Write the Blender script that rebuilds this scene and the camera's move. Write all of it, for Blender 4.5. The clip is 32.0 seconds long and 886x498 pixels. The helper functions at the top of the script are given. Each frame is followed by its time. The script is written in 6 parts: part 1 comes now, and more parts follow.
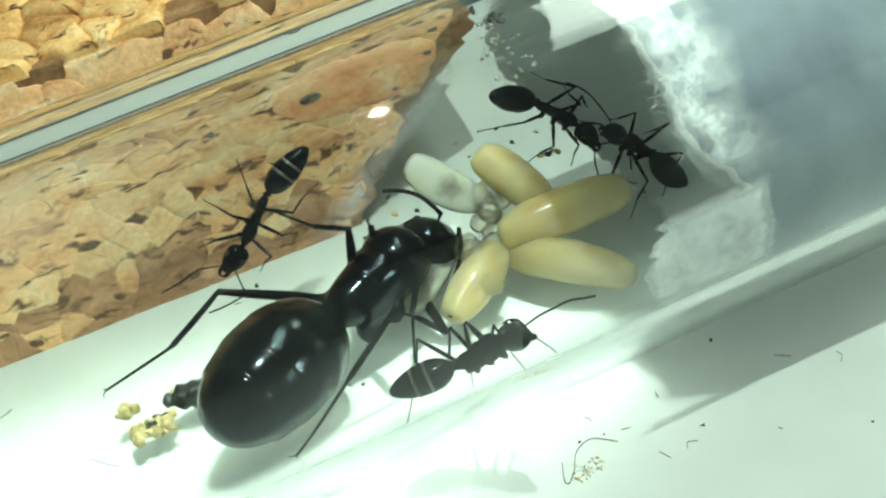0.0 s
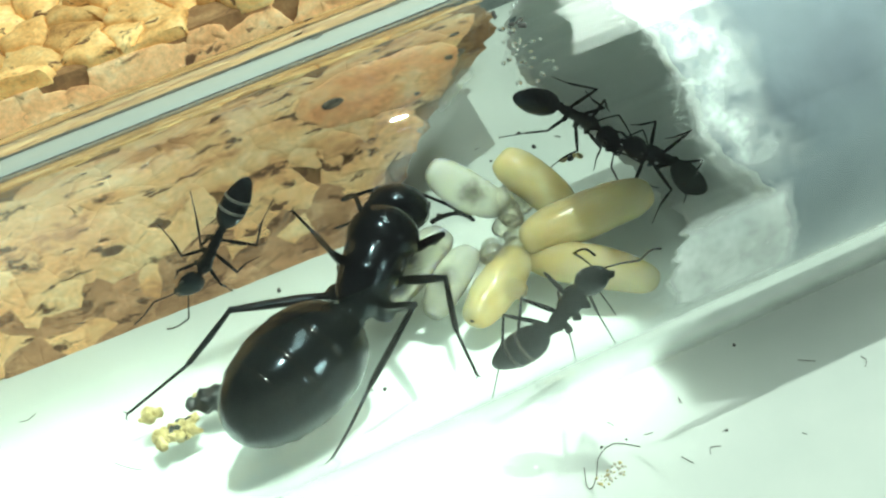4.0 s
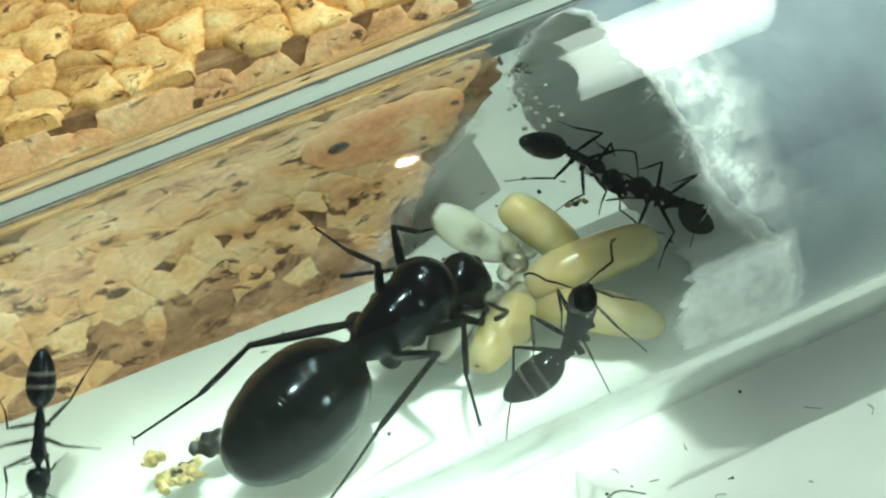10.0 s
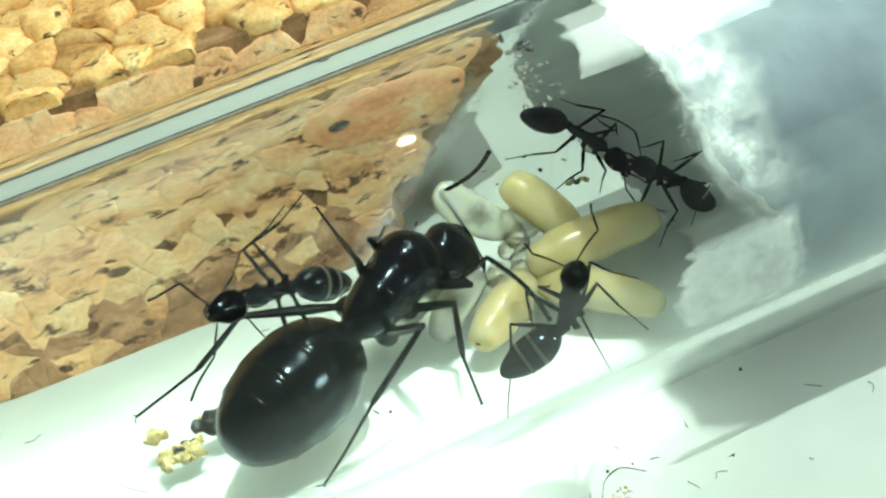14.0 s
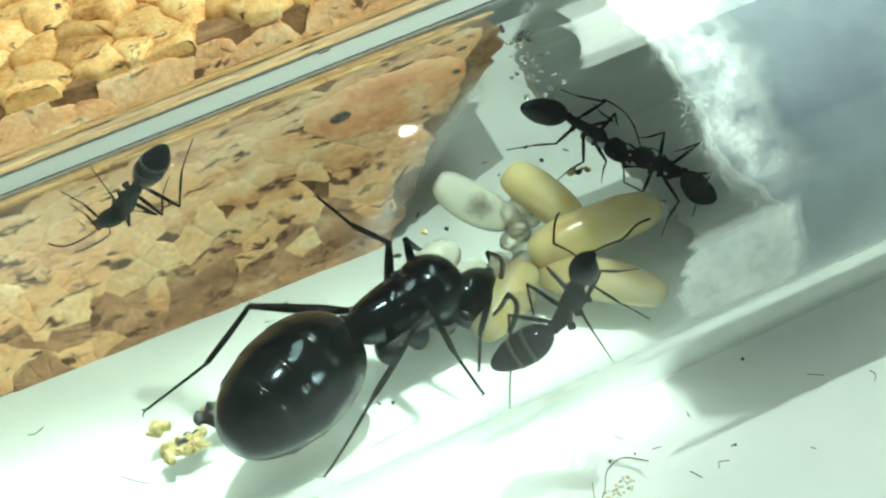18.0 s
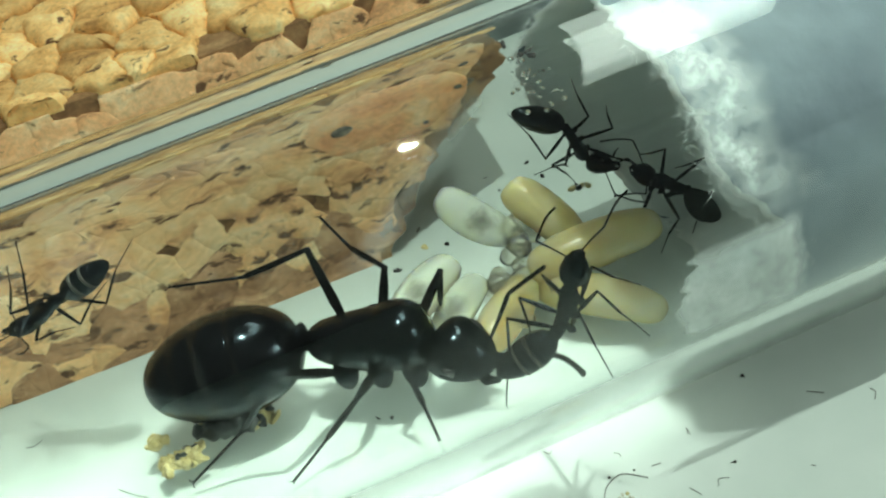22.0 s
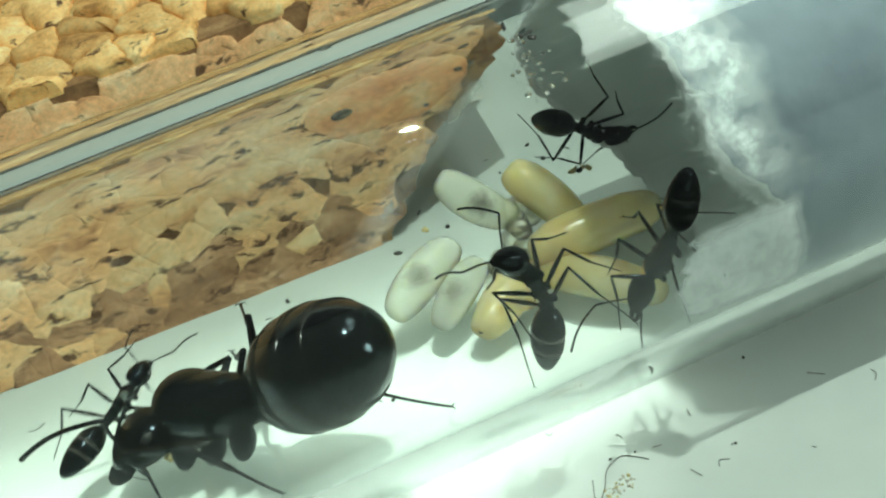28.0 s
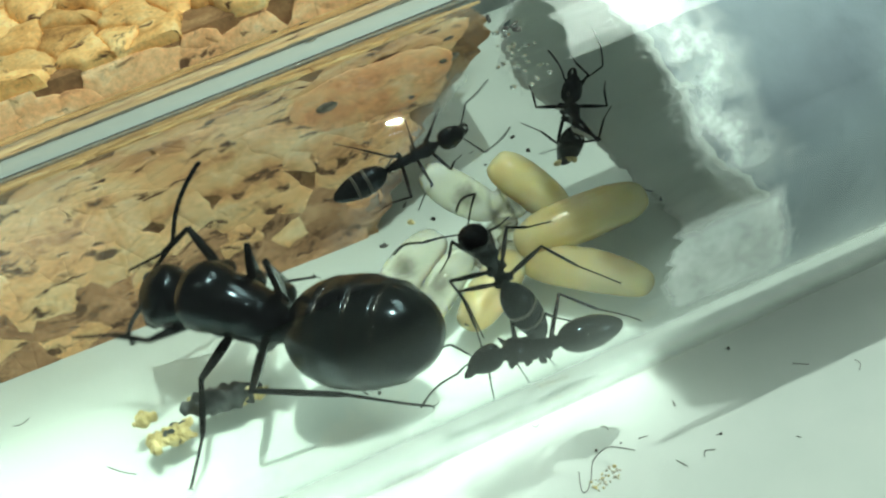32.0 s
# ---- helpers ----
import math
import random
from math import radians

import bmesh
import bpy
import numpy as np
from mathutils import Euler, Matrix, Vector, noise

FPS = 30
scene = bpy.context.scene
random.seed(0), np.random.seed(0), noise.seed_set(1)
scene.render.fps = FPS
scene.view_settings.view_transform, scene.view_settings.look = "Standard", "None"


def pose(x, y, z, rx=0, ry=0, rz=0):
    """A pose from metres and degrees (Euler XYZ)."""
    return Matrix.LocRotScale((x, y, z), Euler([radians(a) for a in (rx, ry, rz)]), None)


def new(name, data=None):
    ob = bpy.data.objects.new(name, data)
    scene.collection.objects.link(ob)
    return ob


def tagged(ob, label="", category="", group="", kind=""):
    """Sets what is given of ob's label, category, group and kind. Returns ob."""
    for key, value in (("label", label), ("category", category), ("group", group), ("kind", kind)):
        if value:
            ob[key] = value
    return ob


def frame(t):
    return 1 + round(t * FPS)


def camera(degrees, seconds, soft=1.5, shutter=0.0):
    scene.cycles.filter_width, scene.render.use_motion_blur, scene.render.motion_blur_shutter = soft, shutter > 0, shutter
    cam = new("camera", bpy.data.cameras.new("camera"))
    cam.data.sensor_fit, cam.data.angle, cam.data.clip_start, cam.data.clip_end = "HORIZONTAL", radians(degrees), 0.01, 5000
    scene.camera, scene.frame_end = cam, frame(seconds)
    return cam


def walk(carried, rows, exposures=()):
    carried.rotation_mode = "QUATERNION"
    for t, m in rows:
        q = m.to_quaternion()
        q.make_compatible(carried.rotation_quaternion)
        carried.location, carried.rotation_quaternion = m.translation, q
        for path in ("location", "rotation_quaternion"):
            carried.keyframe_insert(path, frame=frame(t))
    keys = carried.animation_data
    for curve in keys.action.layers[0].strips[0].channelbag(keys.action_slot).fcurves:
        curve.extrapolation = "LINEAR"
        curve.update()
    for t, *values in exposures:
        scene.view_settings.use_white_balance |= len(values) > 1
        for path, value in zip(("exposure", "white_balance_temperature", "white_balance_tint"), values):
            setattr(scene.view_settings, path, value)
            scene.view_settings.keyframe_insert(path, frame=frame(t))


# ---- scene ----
cam = camera(40.0, 32.0, soft=2.2, shutter=0.4)
walk(cam, [
    (0, pose(-0.007717, -0.038758, 0.047057, 43.908, 9.838, -22.858)),
    (0.5, pose(-0.007717, -0.038758, 0.047057, 43.875, 10.000, -22.824)),
    (1, pose(-0.007717, -0.038758, 0.047057, 43.844, 10.150, -22.757)),
    (1.5, pose(-0.007717, -0.038758, 0.047057, 43.827, 10.264, -22.684)),
    (2, pose(-0.007717, -0.038758, 0.047057, 43.844, 10.352, -22.578)),
    (2.5, pose(-0.007717, -0.038758, 0.047057, 43.894, 10.452, -22.489)),
    (3, pose(-0.007717, -0.038758, 0.047057, 44.008, 10.539, -22.346)),
    (3.5, pose(-0.007717, -0.038758, 0.047057, 44.120, 10.589, -22.246)),
    (5.5, pose(-0.007717, -0.038758, 0.047057, 44.711, 10.601, -21.901)),
    (6, pose(-0.007717, -0.038758, 0.047057, 44.854, 10.624, -21.917)),
    (6.5, pose(-0.007717, -0.038758, 0.047057, 45.022, 10.550, -21.863)),
    (7, pose(-0.007717, -0.038758, 0.047057, 45.212, 10.505, -21.824)),
    (7.5, pose(-0.007717, -0.038758, 0.047057, 45.422, 10.449, -21.768)),
    (8, pose(-0.007717, -0.038758, 0.047057, 45.624, 10.466, -21.772)),
    (8.5, pose(-0.007717, -0.038758, 0.047057, 45.833, 10.414, -21.742)),
    (9, pose(-0.007717, -0.038758, 0.047057, 46.065, 10.455, -21.734)),
    (9.5, pose(-0.007717, -0.038758, 0.047057, 46.228, 10.532, -21.775)),
    (10, pose(-0.007717, -0.038758, 0.047057, 46.420, 10.522, -21.729)),
    (10.5, pose(-0.007717, -0.038758, 0.047057, 46.475, 10.621, -21.787)),
    (11, pose(-0.007717, -0.038758, 0.047057, 46.297, 10.683, -21.828)),
    (11.5, pose(-0.007717, -0.038758, 0.047057, 45.947, 10.646, -21.791)),
    (12, pose(-0.007717, -0.038758, 0.047057, 45.577, 10.661, -21.805)),
    (12.5, pose(-0.007717, -0.038758, 0.047057, 45.435, 10.611, -21.741)),
    (13, pose(-0.007717, -0.038758, 0.047057, 45.443, 10.595, -21.725)),
    (13.5, pose(-0.007717, -0.038758, 0.047057, 45.416, 10.600, -21.735)),
    (14, pose(-0.007717, -0.038758, 0.047057, 45.393, 10.621, -21.756)),
    (14.5, pose(-0.007717, -0.038758, 0.047057, 45.353, 10.676, -21.798)),
    (16.5, pose(-0.007717, -0.038758, 0.047057, 45.023, 10.807, -21.877)),
    (17, pose(-0.007717, -0.038758, 0.047057, 44.949, 10.832, -21.887)),
    (17.5, pose(-0.007717, -0.038758, 0.047057, 44.925, 10.904, -21.919)),
    (18, pose(-0.007717, -0.038758, 0.047057, 44.944, 10.839, -21.866)),
    (18.5, pose(-0.007717, -0.038758, 0.047057, 44.996, 10.852, -21.867)),
    (19, pose(-0.007717, -0.038758, 0.047057, 45.092, 10.803, -21.828)),
    (19.5, pose(-0.007717, -0.038758, 0.047057, 45.190, 10.744, -21.781)),
    (20, pose(-0.007717, -0.038758, 0.047057, 45.280, 10.711, -21.750)),
    (20.5, pose(-0.007717, -0.038758, 0.047057, 45.368, 10.728, -21.746)),
    (21, pose(-0.007717, -0.038758, 0.047057, 45.475, 10.751, -21.727)),
    (21.5, pose(-0.007717, -0.038758, 0.047057, 45.573, 10.682, -21.677)),
    (22, pose(-0.007717, -0.038758, 0.047057, 45.692, 10.615, -21.627)),
    (22.5, pose(-0.007717, -0.038758, 0.047057, 45.799, 10.606, -21.619)),
    (23, pose(-0.007717, -0.038758, 0.047057, 45.903, 10.550, -21.571)),
    (23.5, pose(-0.007717, -0.038758, 0.047057, 45.977, 10.556, -21.567)),
    (24, pose(-0.007717, -0.038758, 0.047057, 46.013, 10.605, -21.612)),
    (24.5, pose(-0.007717, -0.038758, 0.047057, 46.005, 10.585, -21.595)),
    (25, pose(-0.007717, -0.038758, 0.047057, 45.883, 10.585, -21.588)),
    (25.5, pose(-0.007717, -0.038758, 0.047057, 45.702, 10.611, -21.607)),
    (27.5, pose(-0.007717, -0.038758, 0.047057, 45.024, 10.748, -21.703)),
    (28, pose(-0.007717, -0.038758, 0.047057, 44.860, 10.762, -21.733)),
    (28.5, pose(-0.007717, -0.038758, 0.047057, 44.823, 10.730, -21.773)),
    (29, pose(-0.007717, -0.038758, 0.047057, 44.839, 10.725, -21.888)),
    (29.5, pose(-0.007717, -0.038758, 0.047057, 44.873, 10.657, -21.959)),
    (30, pose(-0.007717, -0.038758, 0.047057, 44.862, 10.569, -22.025)),
    (30.5, pose(-0.007717, -0.038758, 0.047057, 44.819, 10.546, -22.119)),
    (31, pose(-0.007717, -0.038758, 0.047057, 44.724, 10.524, -22.220)),
    (31.5, pose(-0.007717, -0.038758, 0.047057, 44.590, 10.492, -22.299)),
    (32, pose(-0.007717, -0.038758, 0.047057, 44.386, 10.426, -22.357)),
], exposures=[(0, -0.26), (2, -0.07), (8, -0.06), (10, -0.30), (11, -0.27), (13, -0.02), (18, -0.15), (20, -0.38), (22, -0.62), (25, -0.59), (29, -0.62), (31, -0.44), (32, -0.46)])

# ---- world, lamps, exposure ----
MM = 0.001
RI, RO, AXIS_Z = 8.5, 10.0, 10.0     # tube, in millimetres
FLOOR = AXIS_Z - RO

world = bpy.data.worlds.new("room_light")
scene.world = world
world.use_nodes = True
_bg = world.node_tree.nodes["Background"]
_bg.inputs["Color"].default_value = (0.86, 1.0, 0.94, 1)
_bg.inputs["Strength"].default_value = 0.105


def area_lamp(x, y, z, along, across, watts, shape="ELLIPSE"):
    """An area light above or beside the tube, its length along the tube, facing the nest."""
    data = bpy.data.lights.new("area_lamp_light", "AREA")
    data.shape, data.size, data.size_y, data.energy = shape, along * MM, across * MM, watts
    data.color = (0.83, 1.0, 0.87)
    ob = new("area_lamp_light", data)
    back = (Vector((x, y, z)) - Vector((2, 0, 4))).normalized()
    side = (Vector((1, 0, 0)) - back * back.x).normalized()
    up = back.cross(side)
    m = Matrix((side, up, back)).transposed().to_4x4()
    m.translation = Vector((x, y, z)) * MM
    ob.matrix_world = m
    return ob


area_lamp(34, 10, 250, 4, 4, 0.43)
# added fill, no known lamp: brightens the cork front and the plug's near side
area_lamp(232, -165, 125, 80, 80, 0.38)
area_lamp(113, 86, 252, 52, 150, 0.27, "RECTANGLE")

# ---- materials ----


def material(name):
    m = bpy.data.materials.new(name)
    m.use_nodes = True
    nt = m.node_tree
    return m, nt, nt.nodes["Principled BSDF"], nt.nodes["Material Output"]


def node(nt, kind, **values):
    n = nt.nodes.new(kind)
    for key, v in values.items():
        n.inputs[key].default_value = v
    return n


def grain(name, a, b, scale=900.0, rough=0.6, bump=0.2, dist=0.0001, detail=5.0, coarse=0.25, spec=0.5):
    """Two colours mixed by fine and coarse noise, with relief."""
    m, nt, p, out = material(name)
    tc = node(nt, "ShaderNodeTexCoord")
    n1 = node(nt, "ShaderNodeTexNoise", Scale=scale, Detail=detail)
    n2 = node(nt, "ShaderNodeTexNoise", Scale=scale * coarse, Detail=3.0)
    nt.links.new(tc.outputs["Object"], n1.inputs["Vector"])
    nt.links.new(tc.outputs["Object"], n2.inputs["Vector"])
    add = nt.nodes.new("ShaderNodeMath")
    add.operation = "MULTIPLY_ADD"
    add.inputs[1].default_value = 0.5
    nt.links.new(n1.outputs["Fac"], add.inputs[0])
    half = nt.nodes.new("ShaderNodeMath")
    half.operation = "MULTIPLY"
    half.inputs[1].default_value = 0.5
    nt.links.new(n2.outputs["Fac"], half.inputs[0])
    nt.links.new(half.outputs[0], add.inputs[2])
    ramp = nt.nodes.new("ShaderNodeValToRGB")
    ramp.color_ramp.elements[0].position, ramp.color_ramp.elements[1].position = 0.36, 0.64
    ramp.color_ramp.elements[0].color, ramp.color_ramp.elements[1].color = (*a, 1), (*b, 1)
    nt.links.new(add.outputs[0], ramp.inputs["Fac"])
    colour = ramp.outputs["Color"]
    nt.links.new(colour, p.inputs["Base Color"])
    p.inputs["Roughness"].default_value = rough
    p.inputs["Specular IOR Level"].default_value = spec
    if bump:
        b_ = node(nt, "ShaderNodeBump", Strength=bump, Distance=dist)
        nt.links.new(add.outputs[0], b_.inputs["Height"])
        nt.links.new(b_.outputs["Normal"], p.inputs["Normal"])
    return m


def soften(m, weight, radius, colour):
    p = m.node_tree.nodes["Principled BSDF"]
    p.inputs["Subsurface Weight"].default_value = weight
    p.inputs["Subsurface Scale"].default_value = radius
    p.inputs["Subsurface Radius"].default_value = colour
    return m


CHITIN = grain("black_cuticle", (0.0012, 0.0012, 0.0014), (0.003, 0.003, 0.003), 2600, 0.13, 0.02, 0.00001, spec=0.42)
LIMB = grain("dark_limb_cuticle", (0.003, 0.0025, 0.0022), (0.010, 0.0075, 0.0055), 2600, 0.22, 0.1, 0.00002, spec=0.35)
for _m in (CHITIN, LIMB):
    _m.node_tree.nodes["Principled BSDF"].inputs["Specular Tint"].default_value = (0.66, 0.86, 1.0, 1.0)
BAND = grain("pale_segment_band", (0.035, 0.032, 0.025), (0.075, 0.068, 0.05), 2600, 0.4, 0.1, 0.00002)
DULL_BAND = grain("dull_segment_band", (0.004, 0.0038, 0.0032), (0.009, 0.0085, 0.007), 2600, 0.16, 0.1, 0.00002)
EYE = grain("compound_eye", (0.012, 0.012, 0.012), (0.03, 0.03, 0.03), 9000, 0.3, 0.3, 0.00001)
COCOON = soften(grain("cocoon_silk", (0.76, 0.60, 0.28), (0.96, 0.85, 0.56), 520, 0.2, 0.7, 0.00012), 0.85, 0.0022, (1.0, 0.80, 0.42))
LARVA = soften(grain("larva_skin", (0.86, 0.88, 0.74), (0.95, 0.96, 0.85), 900, 0.07, 0.06, 0.00003), 0.8, 0.0012, (1.0, 0.97, 0.65))
EGG = soften(grain("egg_skin", (0.97, 0.94, 0.80), (0.99, 0.97, 0.88), 1500, 0.05, 0.03, 0.00002), 0.6, 0.0008, (1.0, 0.95, 0.65))
for _m, _t in ((EGG, 0.92), (LARVA, 0.75), (COCOON, 0.45)):
    _p = _m.node_tree.nodes["Principled BSDF"]
    _p.inputs["Transmission Weight"].default_value, _p.inputs["IOR"].default_value = _t, 1.38


def gut_spot(m):
    """The dark food in a larva shows through its skin as a soft spot."""
    nt = m.node_tree
    p = nt.nodes["Principled BSDF"]
    old = p.inputs["Base Color"].links[0].from_socket
    tc = node(nt, "ShaderNodeTexCoord")
    n = node(nt, "ShaderNodeTexNoise", Scale=2200.0, Detail=4.0)
    nt.links.new(tc.outputs["Object"], n.inputs["Vector"])
    bent = nt.nodes.new("ShaderNodeVectorMath")
    bent.operation = "MULTIPLY_ADD"
    bent.inputs[1].default_value = (0.0007, 0.0007, 0.0)
    nt.links.new(n.outputs["Color"], bent.inputs[0])
    nt.links.new(tc.outputs["Object"], bent.inputs[2])
    place = node(nt, "ShaderNodeMapping", Location=(-0.55, -0.38, -0.62), Scale=(950.0, 1100.0, 900.0))
    nt.links.new(bent.outputs[0], place.inputs["Vector"])
    ball = nt.nodes.new("ShaderNodeVectorMath")
    ball.operation = "LENGTH"
    nt.links.new(place.outputs[0], ball.inputs[0])
    r = node(nt, "ShaderNodeMapRange")
    r.inputs["From Min"].default_value, r.inputs["From Max"].default_value = 0.25, 0.95
    r.inputs["To Min"].default_value, r.inputs["To Max"].default_value = 0.85, 0.0
    nt.links.new(ball.outputs["Value"], r.inputs["Value"])
    mix = nt.nodes.new("ShaderNodeMix")
    mix.data_type = "RGBA"
    nt.links.new(r.outputs["Result"], mix.inputs["Factor"])
    nt.links.new(old, mix.inputs["A"])
    mix.inputs["B"].default_value = (0.12, 0.10, 0.075, 1)
    nt.links.new(mix.outputs["Result"], p.inputs["Base Color"])


gut_spot(LARVA)
KNOT = grain("dark_cork_knot", (0.03, 0.025, 0.02), (0.30, 0.24, 0.18), 2600, 0.6, 0.4)
CARD = grain("white_card", (0.58, 0.64, 0.60), (0.64, 0.69, 0.65), 260, 0.55, 0.06, 0.00005)
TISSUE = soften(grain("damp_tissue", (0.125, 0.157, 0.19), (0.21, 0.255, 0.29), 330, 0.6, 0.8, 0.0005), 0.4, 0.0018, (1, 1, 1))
# same damp tissue, paler: the light inside the hollow is put into its colour
LIT_LINING = soften(grain("lightened_damp_tissue", (0.64, 0.70, 0.69), (0.82, 0.86, 0.85), 330, 0.6, 0.5, 0.0003), 0.5, 0.002, (1, 1, 1))
FLUFF = soften(grain("loose_fibre", (0.62, 0.68, 0.68), (0.80, 0.84, 0.83), 900, 0.7, 0.6, 0.0002), 0.3, 0.001, (1, 1, 1))
CRUMB = grain("yellow_crumb", (0.42, 0.33, 0.12), (0.78, 0.68, 0.36), 1300, 0.6, 0.5, 0.0001)
REMAINS = grain("grey_remains", (0.006, 0.008, 0.009), (0.10, 0.115, 0.11), 1300, 0.3, 0.5, 0.0001)
SPECK = grain("dark_speck", (0.012, 0.011, 0.010), (0.05, 0.045, 0.04), 1500, 0.7, 0.2)
# for the strip added behind the cork as a dark streak in the glass
SHADE = grain("added_grey_strip", (0.07, 0.09, 0.09), (0.11, 0.135, 0.135), 200, 0.7, 0.1)
STAIN = grain("beige_stain", (0.42, 0.38, 0.30), (0.68, 0.66, 0.56), 1200, 0.7, 0.2)
HAIR = grain("dark_hair", (0.03, 0.03, 0.028), (0.16, 0.16, 0.14), 1500, 0.5, 0.1)


def wet_material(name, low, high, scale=500.0):
    """Thin wet tissue: part clear, with fibres, fading towards the edges of the sheet."""
    m = grain(name, (0.70, 0.76, 0.76), (0.90, 0.93, 0.92), 420, 0.35, 0.4, 0.0002)
    nt = m.node_tree
    p, out = nt.nodes["Principled BSDF"], nt.nodes["Material Output"]
    clear = node(nt, "ShaderNodeBsdfTransparent")
    mix = nt.nodes.new("ShaderNodeMixShader")
    tc = node(nt, "ShaderNodeTexCoord")
    n = node(nt, "ShaderNodeTexNoise", Scale=scale, Detail=8.0, Roughness=0.7)
    r = node(nt, "ShaderNodeMapRange")
    r.inputs["From Min"].default_value, r.inputs["From Max"].default_value = 0.34, 0.66
    r.inputs["To Min"].default_value, r.inputs["To Max"].default_value = low, high
    nt.links.new(tc.outputs["Object"], n.inputs["Vector"])
    nt.links.new(n.outputs["Fac"], r.inputs["Value"])
    uv = nt.nodes.new("ShaderNodeSeparateXYZ")
    nt.links.new(tc.outputs["UV"], uv.inputs[0])
    fade = node(nt, "ShaderNodeMath")
    fade.operation = "MULTIPLY"
    nt.links.new(r.outputs["Result"], fade.inputs[0])
    nt.links.new(uv.outputs["X"], fade.inputs[1])
    nt.links.new(fade.outputs[0], mix.inputs["Fac"])
    nt.links.new(clear.outputs[0], mix.inputs[1])
    nt.links.new(p.outputs[0], mix.inputs[2])
    nt.links.new(mix.outputs[0], out.inputs["Surface"])
    return m


WET = wet_material("wet_tissue", 0.28, 0.7)
FRAY = wet_material("frayed_tissue", 0.0, 0.85, 900.0)


def cork_material(name, colours, tint, stretch=(0.4, 1.0, 0.9), crack=0.40, slip=0.0004):
    """Cork: streaky warped grain from dark to pale, thin dark cracks and pits."""
    m, nt, p, out = material(name)
    where = node(nt, "ShaderNodeNewGeometry")
    warp = node(nt, "ShaderNodeTexNoise", Scale=420.0, Detail=3.0)
    nt.links.new(where.outputs["Position"], warp.inputs["Vector"])
    bent = nt.nodes.new("ShaderNodeVectorMath")
    bent.operation = "MULTIPLY_ADD"
    bent.inputs[1].default_value = (0.0024, 0.0024, 0.0024)
    nt.links.new(warp.outputs["Color"], bent.inputs[0])
    nt.links.new(where.outputs["Position"], bent.inputs[2])
    info = nt.nodes.new("ShaderNodeObjectInfo")
    shift = nt.nodes.new("ShaderNodeVectorMath")
    shift.operation = "MULTIPLY_ADD"
    shift.inputs[1].default_value = (slip, slip, slip)
    nt.links.new(info.outputs["Random"], shift.inputs[0])
    nt.links.new(bent.outputs[0], shift.inputs[2])
    long = node(nt, "ShaderNodeMapping", Scale=stretch)
    nt.links.new(shift.outputs[0], long.inputs["Vector"])
    n = node(nt, "ShaderNodeTexNoise", Scale=520.0, Detail=8.0, Roughness=0.66)
    nt.links.new(long.outputs[0], n.inputs["Vector"])
    ramp = nt.nodes.new("ShaderNodeValToRGB")
    stops = ramp.color_ramp.elements
    stops[0].position, stops[1].position = 0.33, 0.67
    stops.new(0.43), stops.new(0.55)
    for e, c in zip(stops, colours):
        e.color = (*c, 1)
    nt.links.new(n.outputs["Fac"], ramp.inputs["Fac"])
    spread = nt.nodes.new("ShaderNodeMapRange")
    spread.inputs["To Min"].default_value, spread.inputs["To Max"].default_value = 1 - tint, 1 + tint
    nt.links.new(info.outputs["Random"], spread.inputs["Value"])
    hsv = nt.nodes.new("ShaderNodeHueSaturation")
    nt.links.new(spread.outputs["Result"], hsv.inputs["Value"])
    nt.links.new(ramp.outputs["Color"], hsv.inputs["Color"])
    pits = node(nt, "ShaderNodeTexNoise", Scale=1300.0, Detail=5.0, Roughness=0.6)
    thin = node(nt, "ShaderNodeMapping", Scale=(stretch[0] * 0.9, 1.0, 1.0))
    nt.links.new(bent.outputs[0], thin.inputs["Vector"])
    nt.links.new(thin.outputs[0], pits.inputs["Vector"])
    mask = node(nt, "ShaderNodeMapRange")
    mask.inputs["From Min"].default_value, mask.inputs["From Max"].default_value = crack - 0.07, crack
    mask.inputs["To Min"].default_value, mask.inputs["To Max"].default_value = 1.0, 0.0
    nt.links.new(pits.outputs["Fac"], mask.inputs["Value"])
    mix = nt.nodes.new("ShaderNodeMix")
    mix.data_type = "RGBA"
    nt.links.new(mask.outputs["Result"], mix.inputs["Factor"])
    nt.links.new(hsv.outputs["Color"], mix.inputs["A"])
    mix.inputs["B"].default_value = (0.17, 0.082, 0.04, 1)
    fine = node(nt, "ShaderNodeTexNoise", Scale=3600.0, Detail=6.0, Roughness=0.7)
    nt.links.new(where.outputs["Position"], fine.inputs["Vector"])
    dust = node(nt, "ShaderNodeMapRange")
    dust.inputs["From Min"].default_value, dust.inputs["From Max"].default_value = 0.32, 0.66
    dust.inputs["To Min"].default_value, dust.inputs["To Max"].default_value = 0.74, 1.1
    nt.links.new(fine.outputs["Fac"], dust.inputs["Value"])
    worn = nt.nodes.new("ShaderNodeHueSaturation")
    nt.links.new(dust.outputs["Result"], worn.inputs["Value"])
    nt.links.new(mix.outputs["Result"], worn.inputs["Color"])
    nt.links.new(worn.outputs["Color"], p.inputs["Base Color"])
    p.inputs["Roughness"].default_value = 0.7
    p.inputs["Specular IOR Level"].default_value = 0.3
    b_ = node(nt, "ShaderNodeBump", Strength=0.7, Distance=0.00022)
    nt.links.new(n.outputs["Fac"], b_.inputs["Height"])
    nt.links.new(b_.outputs["Normal"], p.inputs["Normal"])
    return m


